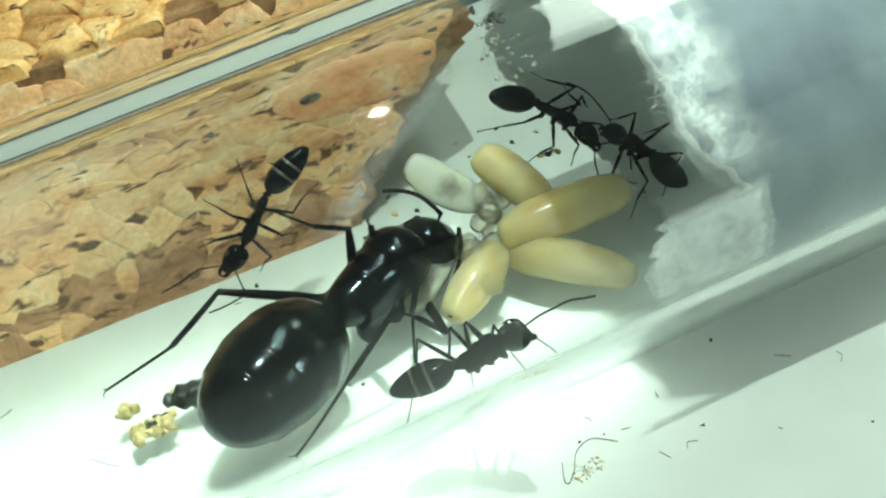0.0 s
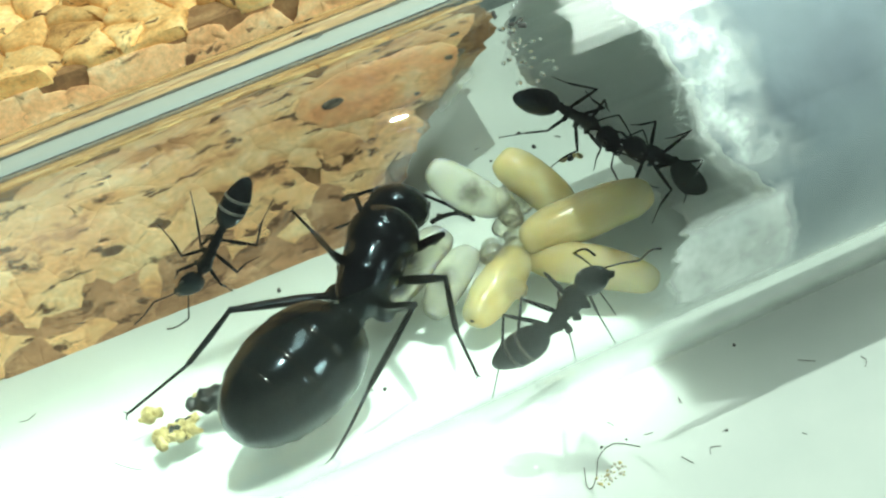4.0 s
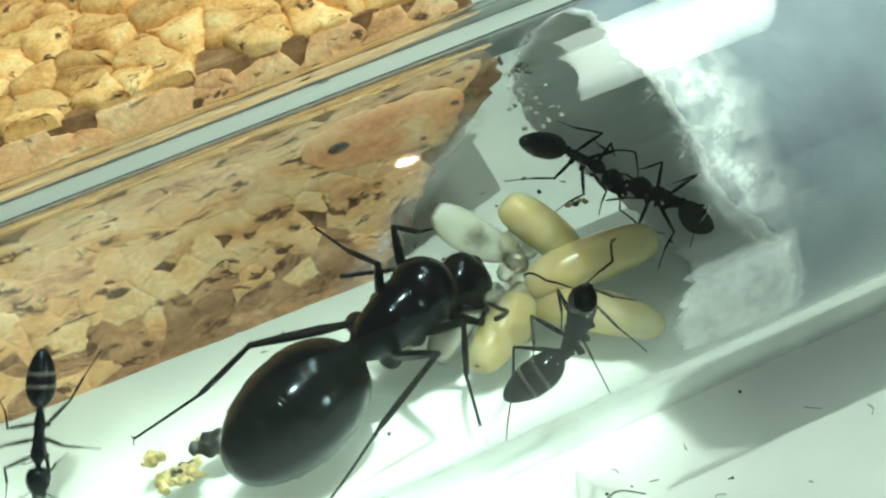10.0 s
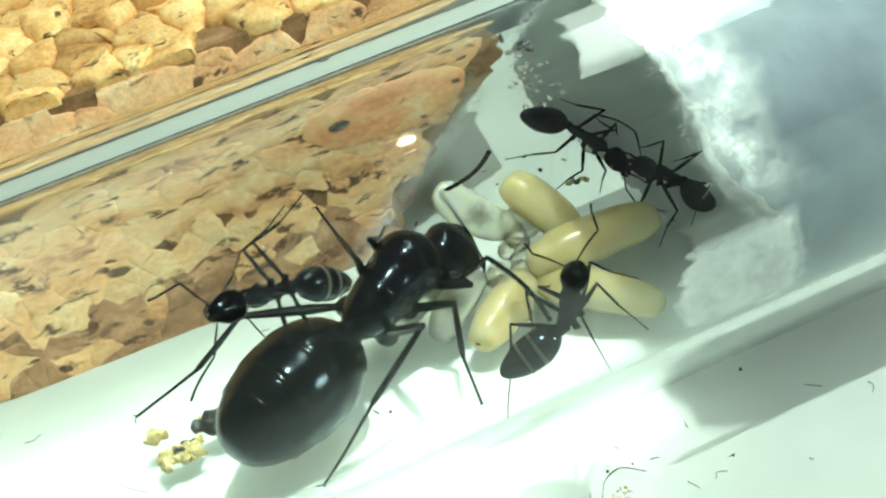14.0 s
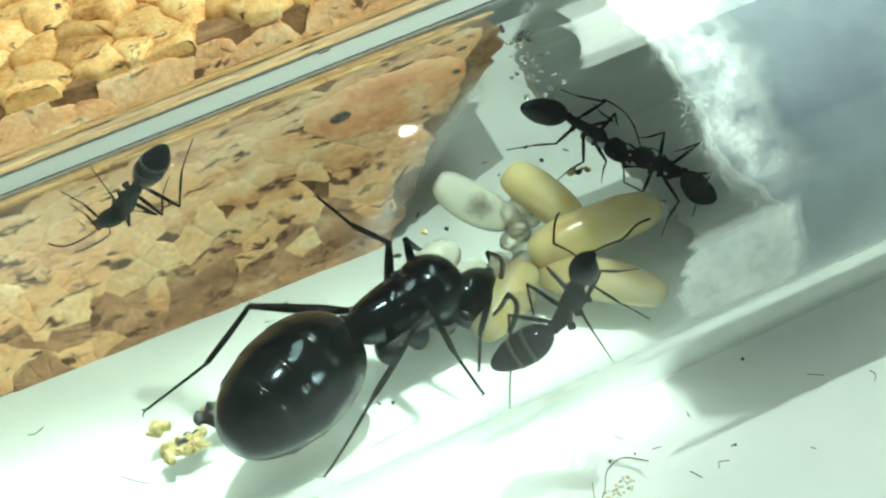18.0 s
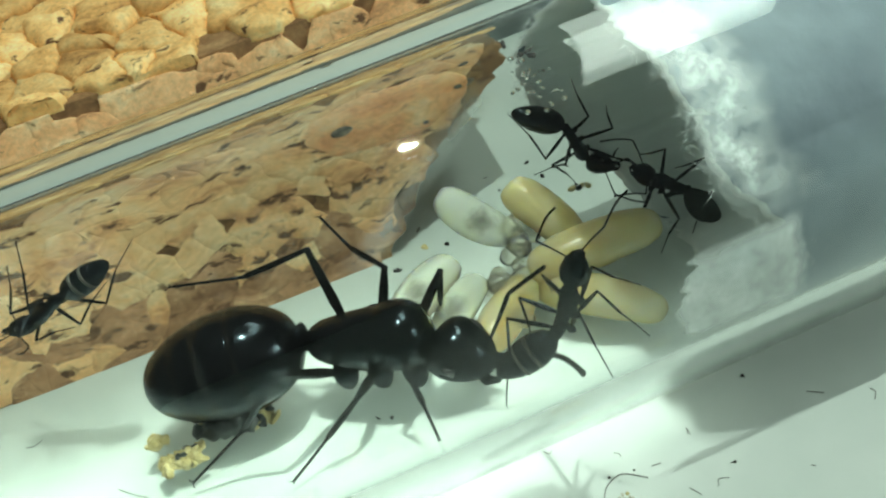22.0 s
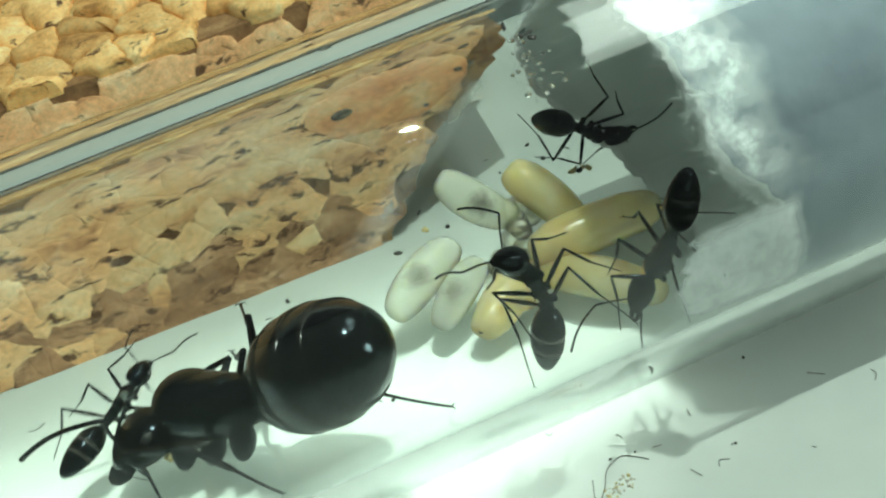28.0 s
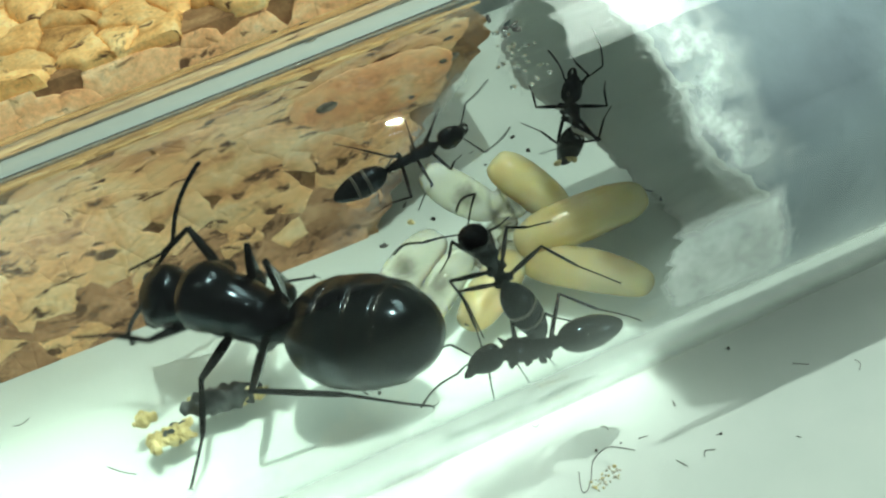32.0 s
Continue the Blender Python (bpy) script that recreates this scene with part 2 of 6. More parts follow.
CORK = cork_material("cork_granule", ((0.520, 0.242, 0.107), (0.900, 0.475, 0.219), (0.960, 0.598, 0.302), (1.000, 0.750, 0.446)), 0.07, (0.30, 1.0, 0.95), 0.43)
CORK_PALE = cork_material("pale_cork_granule", ((0.800, 0.437, 0.205), (0.980, 0.598, 0.307), (1.000, 0.684, 0.381), (1.000, 0.760, 0.465)), 0.06, (0.5, 1.0, 1.0), 0.34)
CORK_TOP = cork_material("cork_top_granule", ((0.477, 0.223, 0.073), (0.852, 0.457, 0.153), (1.000, 0.625, 0.249), (1.000, 0.756, 0.369)), 0.2, (0.6, 0.8, 1.0), 0.40, 0.2)
CORK_DARK = cork_material("cork_binder", ((0.14, 0.065, 0.026), (0.23, 0.115, 0.05), (0.33, 0.18, 0.08), (0.46, 0.27, 0.125)), 0.0, crack=0.42)
# darker cork whose colour carries the shade at the foot of the front
CORK_SHADED = cork_material("shaded_cork_granule", ((0.256, 0.119, 0.059), (0.420, 0.214, 0.108), (0.583, 0.316, 0.168), (0.816, 0.504, 0.294)), 0.14, crack=0.45)
CORK_ORANGE = cork_material("orange_cork", ((0.724, 0.305, 0.130), (0.973, 0.442, 0.200), (1.000, 0.557, 0.280), (1.000, 0.694, 0.399)), 0.03, (0.5, 1.0, 1.0), 0.33)


def glass_material():
    m, nt, p, out = material("tube_glass")
    nt.nodes.remove(p)
    tc = node(nt, "ShaderNodeTexCoord")
    n = node(nt, "ShaderNodeTexNoise", Scale=60.0, Detail=2.0)
    bump = node(nt, "ShaderNodeBump", Strength=0.008, Distance=0.0004)
    glass = node(nt, "ShaderNodeBsdfGlass", Color=(0.975, 0.99, 0.982, 1), Roughness=0.0, IOR=1.47)
    nt.links.new(tc.outputs["Object"], n.inputs["Vector"])
    nt.links.new(n.outputs["Fac"], bump.inputs["Height"])
    nt.links.new(bump.outputs["Normal"], glass.inputs["Normal"])
    nt.links.new(glass.outputs[0], out.inputs["Surface"])
    return m


GLASS = glass_material()

# ---- mesh helpers (millimetres in, metres out) ----


def put(name, verts, faces, mat, parent=None, label="", smooth=True, m=None):
    me = bpy.data.meshes.new(name)
    me.from_pydata([(x * MM, y * MM, z * MM) for x, y, z in verts], [], faces)
    me.materials.append(mat)
    if smooth:
        me.shade_smooth()
    ob = new(name, me)
    if parent is not None:
        ob.parent = parent
    if m is not None:
        ob.matrix_basis = m
    if label:
        tagged(ob, label=label)
    return ob


def mpose(x, y, z, rx=0, ry=0, rz=0):
    return pose(x * MM, y * MM, z * MM, rx, ry, rz)


def lathe(profile, seg=20, sy=1.0, sz=1.0, bend=0.0):
    """Rings about +X from (x, radius) pairs; closed ends. bend lifts the ends in z."""
    verts, faces = [], []
    for x, r in profile:
        for k in range(seg):
            a = 2 * math.pi * k / seg
            verts.append((x, r * sy * math.cos(a), r * sz * math.sin(a) + bend * x * x))
    n = len(profile)
    for i in range(n - 1):
        for k in range(seg):
            a, b = i * seg + k, i * seg + (k + 1) % seg
            faces.append((a, b, b + seg, a + seg))
    faces.append(tuple(range(seg - 1, -1, -1)))
    faces.append(tuple((n - 1) * seg + k for k in range(seg)))
    return verts, faces


def egg(length, radius, n=14, taper=0.0):
    """Profile of an egg from x=0 to x=length; taper > 0 narrows the far end."""
    out = []
    for i in range(n + 1):
        a = math.pi * i / n
        u = (1 - math.cos(a)) / 2
        out.append((u * length, max(0.012 * radius, radius * math.sin(a) * (1 - taper * (u - 0.4)))))
    return out


def joined(*pieces):
    verts, faces = [], []
    for v, f in pieces:
        k = len(verts)
        verts += v
        faces += [tuple(i + k for i in face) for face in f]
    return verts, faces


def moved(piece, x=0, y=0, z=0, rx=0, ry=0, rz=0):
    m = pose(x, y, z, rx, ry, rz)
    return [tuple(m @ Vector(v)) for v in piece[0]], piece[1]


def tube_along(points, radii, seg=8):
    """A tapered round rod through points."""
    pts = [Vector(p) for p in points]
    verts, faces = [], []
    side = Vector((0.12, 0.3, 1))
    for i, p in enumerate(pts):
        d = (pts[min(i + 1, len(pts) - 1)] - pts[max(i - 1, 0)]).normalized()
        u = (side - d * side.dot(d)).normalized()
        w = d.cross(u)
        for k in range(seg):
            a = 2 * math.pi * k / seg
            verts.append(tuple(p + radii[i] * (math.cos(a) * u + math.sin(a) * w)))
    n = len(pts)
    for i in range(n - 1):
        for k in range(seg):
            a, b = i * seg + k, i * seg + (k + 1) % seg
            faces.append((a, b, b + seg, a + seg))
    faces.append(tuple(range(seg - 1, -1, -1)))
    faces.append(tuple((n - 1) * seg + k for k in range(seg)))
    return verts, faces


def aimed(origin, way, up):
    x = way.normalized()
    z = (up - x * up.dot(x)).normalized()
    y = z.cross(x)
    m = Matrix((x, y, z)).transposed().to_4x4()
    m.translation = origin
    return m


def on_wall(x, a, r=RI):
    """A point on the tube: x along it, a degrees round it (90 is the top, 180 the near side)."""
    return Vector((x, r * math.cos(radians(a)), AXIS_Z + r * math.sin(radians(a))))


# ---- setting ----
def build_floor():
    n, size = 24, 900.0
    verts = [((i / n - 0.5) * size, (j / n - 0.5) * size, FLOOR) for j in range(n + 1) for i in range(n + 1)]
    faces = [(j * (n + 1) + i, j * (n + 1) + i + 1, (j + 1) * (n + 1) + i + 1, (j + 1) * (n + 1) + i) for j in range(n) for i in range(n)]
    ob = put("floor", verts, faces, CARD)
    tagged(ob, "smooth white card table surface under the tube", "floor", kind="structure")


build_floor()


def build_walls():
    """Plain white sides added round the card for the glass to reflect; the far one leans back behind the cork."""
    for name, x0, y0, x1, y1, lean, h in (("north_reflector", -450, 60, 450, 64, 54, 45), ("south_reflector", -450, -452, 450, -448, 0, 200), ("wall_east", 448, -448, 452, 168, 0, 260), ("wall_west", -452, -448, -448, 168, 0, 260)):
        v = [(x, y + (lean if z > 0 else 0), z) for z in (-4, h) for x, y in ((x0, y0), (x1, y0), (x1, y1), (x0, y1))]
        f = [(3, 2, 1, 0), (4, 5, 6, 7)] + [(k, (k + 1) % 4, 4 + (k + 1) % 4, 4 + k) for k in range(4)]
        tagged(put(name, v, f, CARD, smooth=False), "plain white side added round the card, reflected in the glass", "wall", kind="structure")
    # added strip, no real skirting: gives the tube's far edge its dark lines
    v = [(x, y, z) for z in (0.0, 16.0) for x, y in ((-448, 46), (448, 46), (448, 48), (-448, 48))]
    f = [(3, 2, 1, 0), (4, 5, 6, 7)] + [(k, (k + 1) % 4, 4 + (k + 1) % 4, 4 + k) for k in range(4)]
    tagged(put("baseboard", v, f, SHADE, smooth=False), "low grey strip added behind the cork to darken the glass edge", "baseboard", kind="structure")


build_walls()


def build_tube():
    seg, xs = 160, [-90, -60, -30, 0, 30, 60, 88]
    verts, faces = [], []
    rings = [(x, RO) for x in xs] + [(x, RI) for x in reversed(xs)]
    for x, r in rings:
        for k in range(seg):
            a = 2 * math.pi * k / seg
            verts.append((x, r * math.cos(a), AXIS_Z + r * math.sin(a)))
    n = len(rings)
    for i in range(n):
        for k in range(seg):
            a, b = i * seg + k, i * seg + (k + 1) % seg
            c, d = ((i + 1) % n) * seg + (k + 1) % seg, ((i + 1) % n) * seg + k
            faces.append((a, b, c, d))
    ob = put("test_tube", verts, faces, GLASS)
    ob.visible_shadow = False
    tagged(ob, "clear glass test tube lying on the white card", "test tube")
    for x, a, r in ((-2.2, 63, 0.16), (-3.0, 74, 0.14)):
        v, f = lathe(egg(2 * r * 1.7, r, 8), 10, 1.0, 0.35)
        p = on_wall(x, a, RO - 0.02)
        bead = put("droplet", v, f, GLASS, ob, "tiny droplet on the glass", m=mpose(p.x, p.y, p.z, a - 90, 0, 0))
        bead.visible_shadow = False


build_tube()


def build_white_film(ob):
    """A thin part-clear white film inside the far glass, thickest where the cork ends, with fine beads nearer the top.
    """
    m = wet_material("white_film", 0.02, 0.42, 260.0)
    verts, faces, nx, na = [], [], 48, 30
    def middle(a):
        return 4.7 + 0.19 * a if a < 0 else 4.7 + 0.05 * a
    for i in range(nx + 1):
        for k in range(na + 1):
            a = -44 + 58 * k / na
            wide = 1.7 + 0.4 * noise.noise(Vector((a * 0.1, 3, 0)))
            verts.append(tuple(on_wall(middle(a) + wide * (2 * i / nx - 1), a, RI * 0.996)))
    for i in range(nx):
        for k in range(na):
            q = i * (na + 1) + k
            faces.append((q, q + 1, q + na + 2, q + na + 1))
    film = put("white_film", verts, faces, m, ob, "thin white film on the inner glass")
    uv = film.data.uv_layers.new(name="UVMap")
    for loop in film.data.loops:
        i, k = divmod(loop.vertex_index, na + 1)
        uv.data[loop.index].uv = (math.sin(math.pi * i / nx) ** 1.5 * min(1, 5 * k / na, 5 * (1 - k / na)), 0)
    rng = random.Random(77)
    for _ in range(34):
        r = rng.uniform(0.05, 0.13)
        v, f = lathe(egg(2 * r * 1.2, r, 6), 8, 1.0, 0.5)
        x, a = 4.6 + rng.gauss(0, 0.45), 106 + rng.gauss(0, 5)
        p = on_wall(x, a, RI - 0.03)
        bead = put("droplet", v, f, GLASS, ob, m=mpose(p.x, p.y, p.z, a - 90, 0, rng.uniform(0, 180)))
        bead.visible_shadow = False


build_white_film(bpy.data.objects["test_tube"])


def voronoi_cells(w, h, nx, ny, rng, stretch=0.42):
    """Irregular cells over a w by h sheet, as lists of corners."""
    sites = [((i + 0.5 + rng.uniform(-stretch, stretch)) * w / nx, (j + 0.5 + rng.uniform(-stretch, stretch)) * h / ny) for j in range(-3, ny + 3) for i in range(-3, nx + 3)]
    cells = []
    for s in sites:
        if not (-1 < s[0] < w + 1 and 0 <= s[1] <= h):
            continue
        poly = [(s[0] - 9, s[1] - 9), (s[0] + 9, s[1] - 9), (s[0] + 9, s[1] + 9), (s[0] - 9, s[1] + 9)]
        for q in sites:
            dx, dy = q[0] - s[0], q[1] - s[1]
            if (dx == 0 and dy == 0) or abs(dx) > 10 or abs(dy) > 10:
                continue
            mx, my = (q[0] + s[0]) / 2, (q[1] + s[1]) / 2
            out = []
            for k in range(len(poly)):
                a, b = poly[k - 1], poly[k]
                da, db = (a[0] - mx) * dx + (a[1] - my) * dy, (b[0] - mx) * dx + (b[1] - my) * dy
                if da <= 0 < db or db <= 0 < da:
                    f = da / (da - db)
                    out.append((a[0] + f * (b[0] - a[0]), a[1] + f * (b[1] - a[1])))
                if db <= 0:
                    out.append(b)
            poly = out
            if len(poly) < 3:
                break
        if len(poly) >= 3:
            cells.append((s, poly))
    return cells


def ragged(poly, amount):
    """A polygon with its edges split and bent by smooth noise, so that neighbours still fit."""
    out = []
    for k in range(len(poly)):
        a, b = poly[k], poly[(k + 1) % len(poly)]
        n = max(1, int(math.hypot(b[0] - a[0], b[1] - a[1]) / 0.3))
        for i in range(n):
            f = i / n
            p = Vector((a[0] + f * (b[0] - a[0]), a[1] + f * (b[1] - a[1]), 0))
            w = amount * noise.noise_vector(p * 0.9) + 0.5 * amount * noise.noise_vector(p * 2.3 + Vector((9, 0, 0))) + 0.25 * amount * noise.noise_vector(p * 5)
            out.append((p.x + 1.4 * w.x, p.y + w.y))
    return out


def granule(cell, rng, gap, rise, skirt, flat=0.86, amount=0.3):
    """One cork granule: a worn rounded flake on the cell, z up."""
    (sx, sy), poly = cell
    cut = ragged(poly, amount)
    n = len(cut)
    sx, sy = sum(p[0] for p in cut) / n, sum(p[1] for p in cut) / n
    tx, ty = rng.uniform(-0.16, 0.16), rng.uniform(-0.16, 0.16)
    off = rng.uniform(0, 99)
    verts, faces = [], []
    rings = ((1.0, -skirt), (1.0 - gap, -0.2 * rise), (1 - gap - (1 - flat) * 0.4, rise * 0.55), (flat - gap, rise * 0.9), (flat * 0.62, rise * 1.05), (flat * 0.3, rise * 1.1))
    for scale, z in rings:
        for x, y in cut:
            u, w = (x - sx) * scale, (y - sy) * scale
            lift = rise * (tx * u + ty * w + 0.45 * noise.noise(Vector((u * 0.9 + off, w * 1.6, 0)))) if z > -0.1 * rise else 0
            verts.append((u, w, z + lift))
    for i in range(len(rings) - 1):
        for k in range(n):
            a, b = i * n + k, i * n + (k + 1) % n
            faces.append((a, b, b + n, a + n))
    faces.append(tuple((len(rings) - 1) * n + k for k in range(n)))
    return verts, faces, sx, sy


SLAB_Y, SLAB_TOP, SLOPE = 11.0, 13.4, 0.36


LEAN = math.degrees(math.atan(SLOPE))


def slab_end(z):
    """Where the broken end of the cork lies at a height."""
    knots = [(-1, -1.2), (0, -0.7), (2.0, 1.0), (4.1, 2.5), (5.8, 4.1), (6.8, 5.4), (8.8, 7.7), (10.1, 8.5), (12.2, 8.3), (15, 7.5)]
    for (a, x0), (c, x1) in zip(knots, knots[1:]):
        if a <= z <= c:
            return x0 + (x1 - x0) * (z - a) / (c - a) + 0.2 * math.sin(5.1 * z + 1) + 0.14 * math.sin(11.3 * z) + 0.08 * math.sin(23 * z)
    return 6.5


def build_cork():
    rng = random.Random(5)
    root = new("cork_board")
    tagged(root, "slab of pressed tan cork with a broken end beside the tube", "cork board")
    root.matrix_basis = mpose(4, SLAB_Y, 0, 0, 0, -2.2) @ mpose(-4, 0, 0)
    zs = [FLOOR + (SLAB_TOP - FLOOR) * k / 32 for k in range(33)]
    verts, faces = [], []
    for y in (0.0, 27.0):
        for z in zs:
            s = SLOPE * z if y == 0 else 0
            verts += [(-110, y + s, z), (slab_end(z) - 0.12 + 0.04 * y, y + s, z)]
    n = len(zs) * 2
    for k in range(len(zs) - 1):
        a = 2 * k
        faces += [(a, a + 1, a + 3, a + 2), (n + a + 1, n + a, n + a + 2, n + a + 3), (a + 1, n + a + 1, n + a + 3, a + 3), (n + a, a, a + 2, n + a + 2)]
    t = n - 2
    faces += [(t, t + 1, n + t + 1, n + t), (1, 0, n, n + 1)]
    put("binder", verts, faces, CORK_DARK, root, "dark binder between the granules", smooth=False)

    def face_piece(cell, x0, z0, rise, mat, amount=0.24):
        v, f, cx, cz = granule(cell, rng, rng.uniform(-0.2, -0.1), rise, 0.35, 0.93, amount)
        x, z = cx - x0, cz - z0
        v = [(a, min(b, SLAB_TOP - 0.05 - z), min(c, 0.6)) for a, b, c in v]
        put("granule", v, f, mat, root, m=mpose(x, SLOPE * z - 0.12, z, 90 - LEAN, 0, 0))

    # cut front face: long flakes above, rounder ones below
    rows = voronoi_cells(36, 6.4, 16, 6, rng, 0.75), voronoi_cells(36, SLAB_TOP - 5.6, 9, 11, rng, 0.75)
    for low, cells in zip((-0.8, 5.6), rows):
        for cell in cells:
            (sx, sy) = cell[0]
            x, z = sx - 27.5, sy + low
            if x > slab_end(z) - 0.9 or z < -0.5 or z > SLAB_TOP - 0.15 or sx < 0:
                continue
            if (x - 1.4) ** 2 / 11 + (z - 9.3) ** 2 / 3.2 < 1:
                continue
            # chance of a darkened granule grows downwards: painted shade along the slab's foot
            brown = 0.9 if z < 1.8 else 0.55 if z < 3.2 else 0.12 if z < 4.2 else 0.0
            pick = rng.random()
            mat = CORK_SHADED if pick < brown else CORK_PALE if pick > 0.86 and 4.4 < z < 7.6 else CORK
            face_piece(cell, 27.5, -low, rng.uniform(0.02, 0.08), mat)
    # one large brown piece with a dark knot
    ring = [(4.2 * math.cos(k * 0.35) * rng.uniform(0.92, 1.06), 2.2 * math.sin(k * 0.35) * rng.uniform(0.92, 1.06)) for k in range(18)]
    face_piece(((0, 0), ring), -1.4, -9.3, 0.15, CORK_ORANGE, 0.3)
    v, f = lathe(egg(1.3, 0.42, 9), 14, 1.0, 0.25)
    put("knot", [(x - 0.65, y, z) for x, y, z in v], f, KNOT, root, "dark knot", m=mpose(-1.1, SLOPE * 9.2 - 0.26, 9.2, 90 - LEAN, 0, 4))
    for x, z, w in ((4.6, 10.0, 0.5), (5.9, 9.3, 0.8), (3.7, 7.6, 0.7), (6.2, 11.0, 0.5)):
        v, f = lathe(egg(w * 1.6, w * 0.4, 8), 10, 1.0, 0.2)
        put("knot", [(a - w * 0.8, b, c) for a, b, c in v], f, KNOT, root, "dark knot", m=mpose(x, SLOPE * z - 0.17, z, 90 - LEAN, 0, 10))
    # rough top
    for cell in voronoi_cells(40, 27, 14, 10, rng, 0.56):
        (sx, sy) = cell[0]
        x, y = sx - 31.5, sy + 0.3
        if x > slab_end(SLAB_TOP) - 0.9 or y < SLOPE * SLAB_TOP - 0.5 or sx < 0:
            continue
        v, f, cx, cy = granule(cell, rng, -0.05, rng.uniform(0.3, 0.85), 0.7, 0.80, 0.2)
        v = [(a, max(b, SLOPE * SLAB_TOP - 0.1 - (cy + 0.3)), c) for a, b, c in v]
        put("granule", v, f, CORK_TOP, root, m=mpose(cx - 31.5, cy + 0.3, SLAB_TOP, rng.uniform(-7, 7), rng.uniform(-7, 7), 0))


build_cork()


# ---- plug of damp tissue ----
def plug_front(a):
    """Where the tissue begins, along the tube, at an angle round it."""
    a = a % 360
    knots = [(0, 7.5), (21, 7.5), (42, 8.0), (80, 8.6), (113, 9.4), (124, 9.9), (144, 9.5), (152, 10.0), (165, 11.5), (184, 12.3), (200, 11.4), (225, 11.8), (255, 12.5), (278, 12.6), (302, 12.0), (319, 10.9), (336, 9.4), (353, 8.1), (360, 7.5)]
    for (a0, x0), (a1, x1) in zip(knots, knots[1:]):
        if a0 <= a <= a1:
            return x0 + (a - a0) / (a1 - a0) * (x1 - x0)
    return 10.0


def build_plug():
    seg = 220
    verts, faces = [], []
    layers = [(60, 0.985, 0), (30, 0.985, 0), (14, 0.985, 0), (8, 0.985, 0), (5, 0.985, 0), (3, 0.985, 0), (1.8, 0.984, 0), (0.9, 0.982, 0), (0.3, 0.976, 0), (0.0, 0.965, 0),
              (0.06, 0.95, 1), (0.25, 0.94, 1), (0.5, 0.935, 1), (0.75, 0.92, 1), (0.92, 0.86, 1), (1.0, 0.72, 1), (1.04, 0.5, 1), (1.05, 0.25, 1), (1.05, 0.08, 1)]
    for i, (dx, fr, inside) in enumerate(layers):
        for k in range(seg):
            ang = 360 * k / seg
            base = plug_front(ang) + 0.45 * noise.noise(Vector((0.11 * ang, 1.7, 0))) + 0.3 * noise.noise(Vector((0.37 * ang, 5.7, 0))) + 0.16 * noise.noise(Vector((1.1 * ang, 3.1, 0)))
            x = base + (17.2 - base) * dx if inside else base + dx
            p = on_wall(x, ang, RI * fr)
            if inside:
                p += 0.32 * noise.noise_vector(p * 0.7) + 0.18 * noise.noise_vector(p * 1.9) + 0.08 * noise.noise_vector(p * 4.5)
            q = Vector((0, p.y, p.z - AXIS_Z))
            if q.length > RI * 0.987:
                q *= RI * 0.987 / q.length
            verts.append((p.x, q.y, q.z + AXIS_Z))
    n = len(layers)
    lining = []
    for i in range(n - 1):
        for k in range(seg):
            a, b = i * seg + k, i * seg + (k + 1) % seg
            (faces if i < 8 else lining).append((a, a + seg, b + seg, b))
    lining.append(tuple((n - 1) * seg + k for k in range(seg)))
    faces.append(tuple(range(seg)))
    root = new("tissue_plug")
    tagged(root, "damp blue-grey tissue plug with a frayed hollow front inside the tube", "plug")
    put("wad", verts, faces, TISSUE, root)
    # inner faces take the lightened tissue in place of light shining through
    put("lining", [(x + 0.004, y, z) for x, y, z in verts], lining, LIT_LINING, root, "damp lining of the hollow, lightened as if lit through the tissue")
    # frayed fibres along the front edge
    rng = random.Random(11)
    bits = []
    for _ in range(1600):
        ang = rng.uniform(95, 200) if rng.random() < 0.6 else rng.uniform(-40, 60)
        x = plug_front(ang) + rng.uniform(-0.5, 1.2)
        p0 = on_wall(x, ang, RI * rng.uniform(0.955, 0.982))
        d = Vector((rng.uniform(-1, 0.6), rng.uniform(-1, 1), rng.uniform(-1, 1))) * rng.uniform(0.2, 0.7)
        p1, p2 = p0 + d * 0.5 + 0.2 * noise.noise_vector(p0 * 3), p0 + d
        pts = []
        for p in (p0, p1, p2):
            q = Vector((0, p.y, p.z - AXIS_Z))
            q *= min(1, RI * 0.985 / q.length)
            pts.append((p.x, q.y, q.z + AXIS_Z))
        bits.append(tube_along(pts, [0.008, 0.007, 0.003], 3))
    fluff = put("loose_fibres", *joined(*bits), FLUFF, root, "frayed white fibres")
    tagged(fluff, kind="stuff")

    def sheet(name, a0, a1, left, right, mat, label, fade=0, na=60, nx=40):
        """A thin ragged tissue sheet clinging to the glass between two edges."""
        verts, faces = [], []
        for i in range(nx + 1):
            for k in range(na + 1):
                a = a0 + (a1 - a0) * k / na
                l, r = left(a), right(a)
                x = l + (r - l) * i / nx
                aa = a + (2.0 * noise.noise(Vector((x * 1.3, 1, k))) if k in (0, na) else 0)
                verts.append(tuple(on_wall(x, aa, RI * 0.991 + 0.02 * noise.noise(Vector((x * 2, a * 0.2, 0))))))
        for i in range(nx):
            for k in range(na):
                a = i * (na + 1) + k
                faces.append((a, a + 1, a + na + 2, a + na + 1))
        ob = put(name, verts, faces, mat, root, label)
        uv = ob.data.uv_layers.new(name="UVMap")
        for loop in ob.data.loops:
            i, k = divmod(loop.vertex_index, na + 1)
            edge = min(1, fade * i / nx, 0.6 * fade * (1 - i / nx)) if fade else 1
            uv.data[loop.index].uv = (edge * min(1, 6 * k / na, 6 * (1 - k / na)) if fade else 1, 0)
        solid = ob.modifiers.new("thickness", "SOLIDIFY")
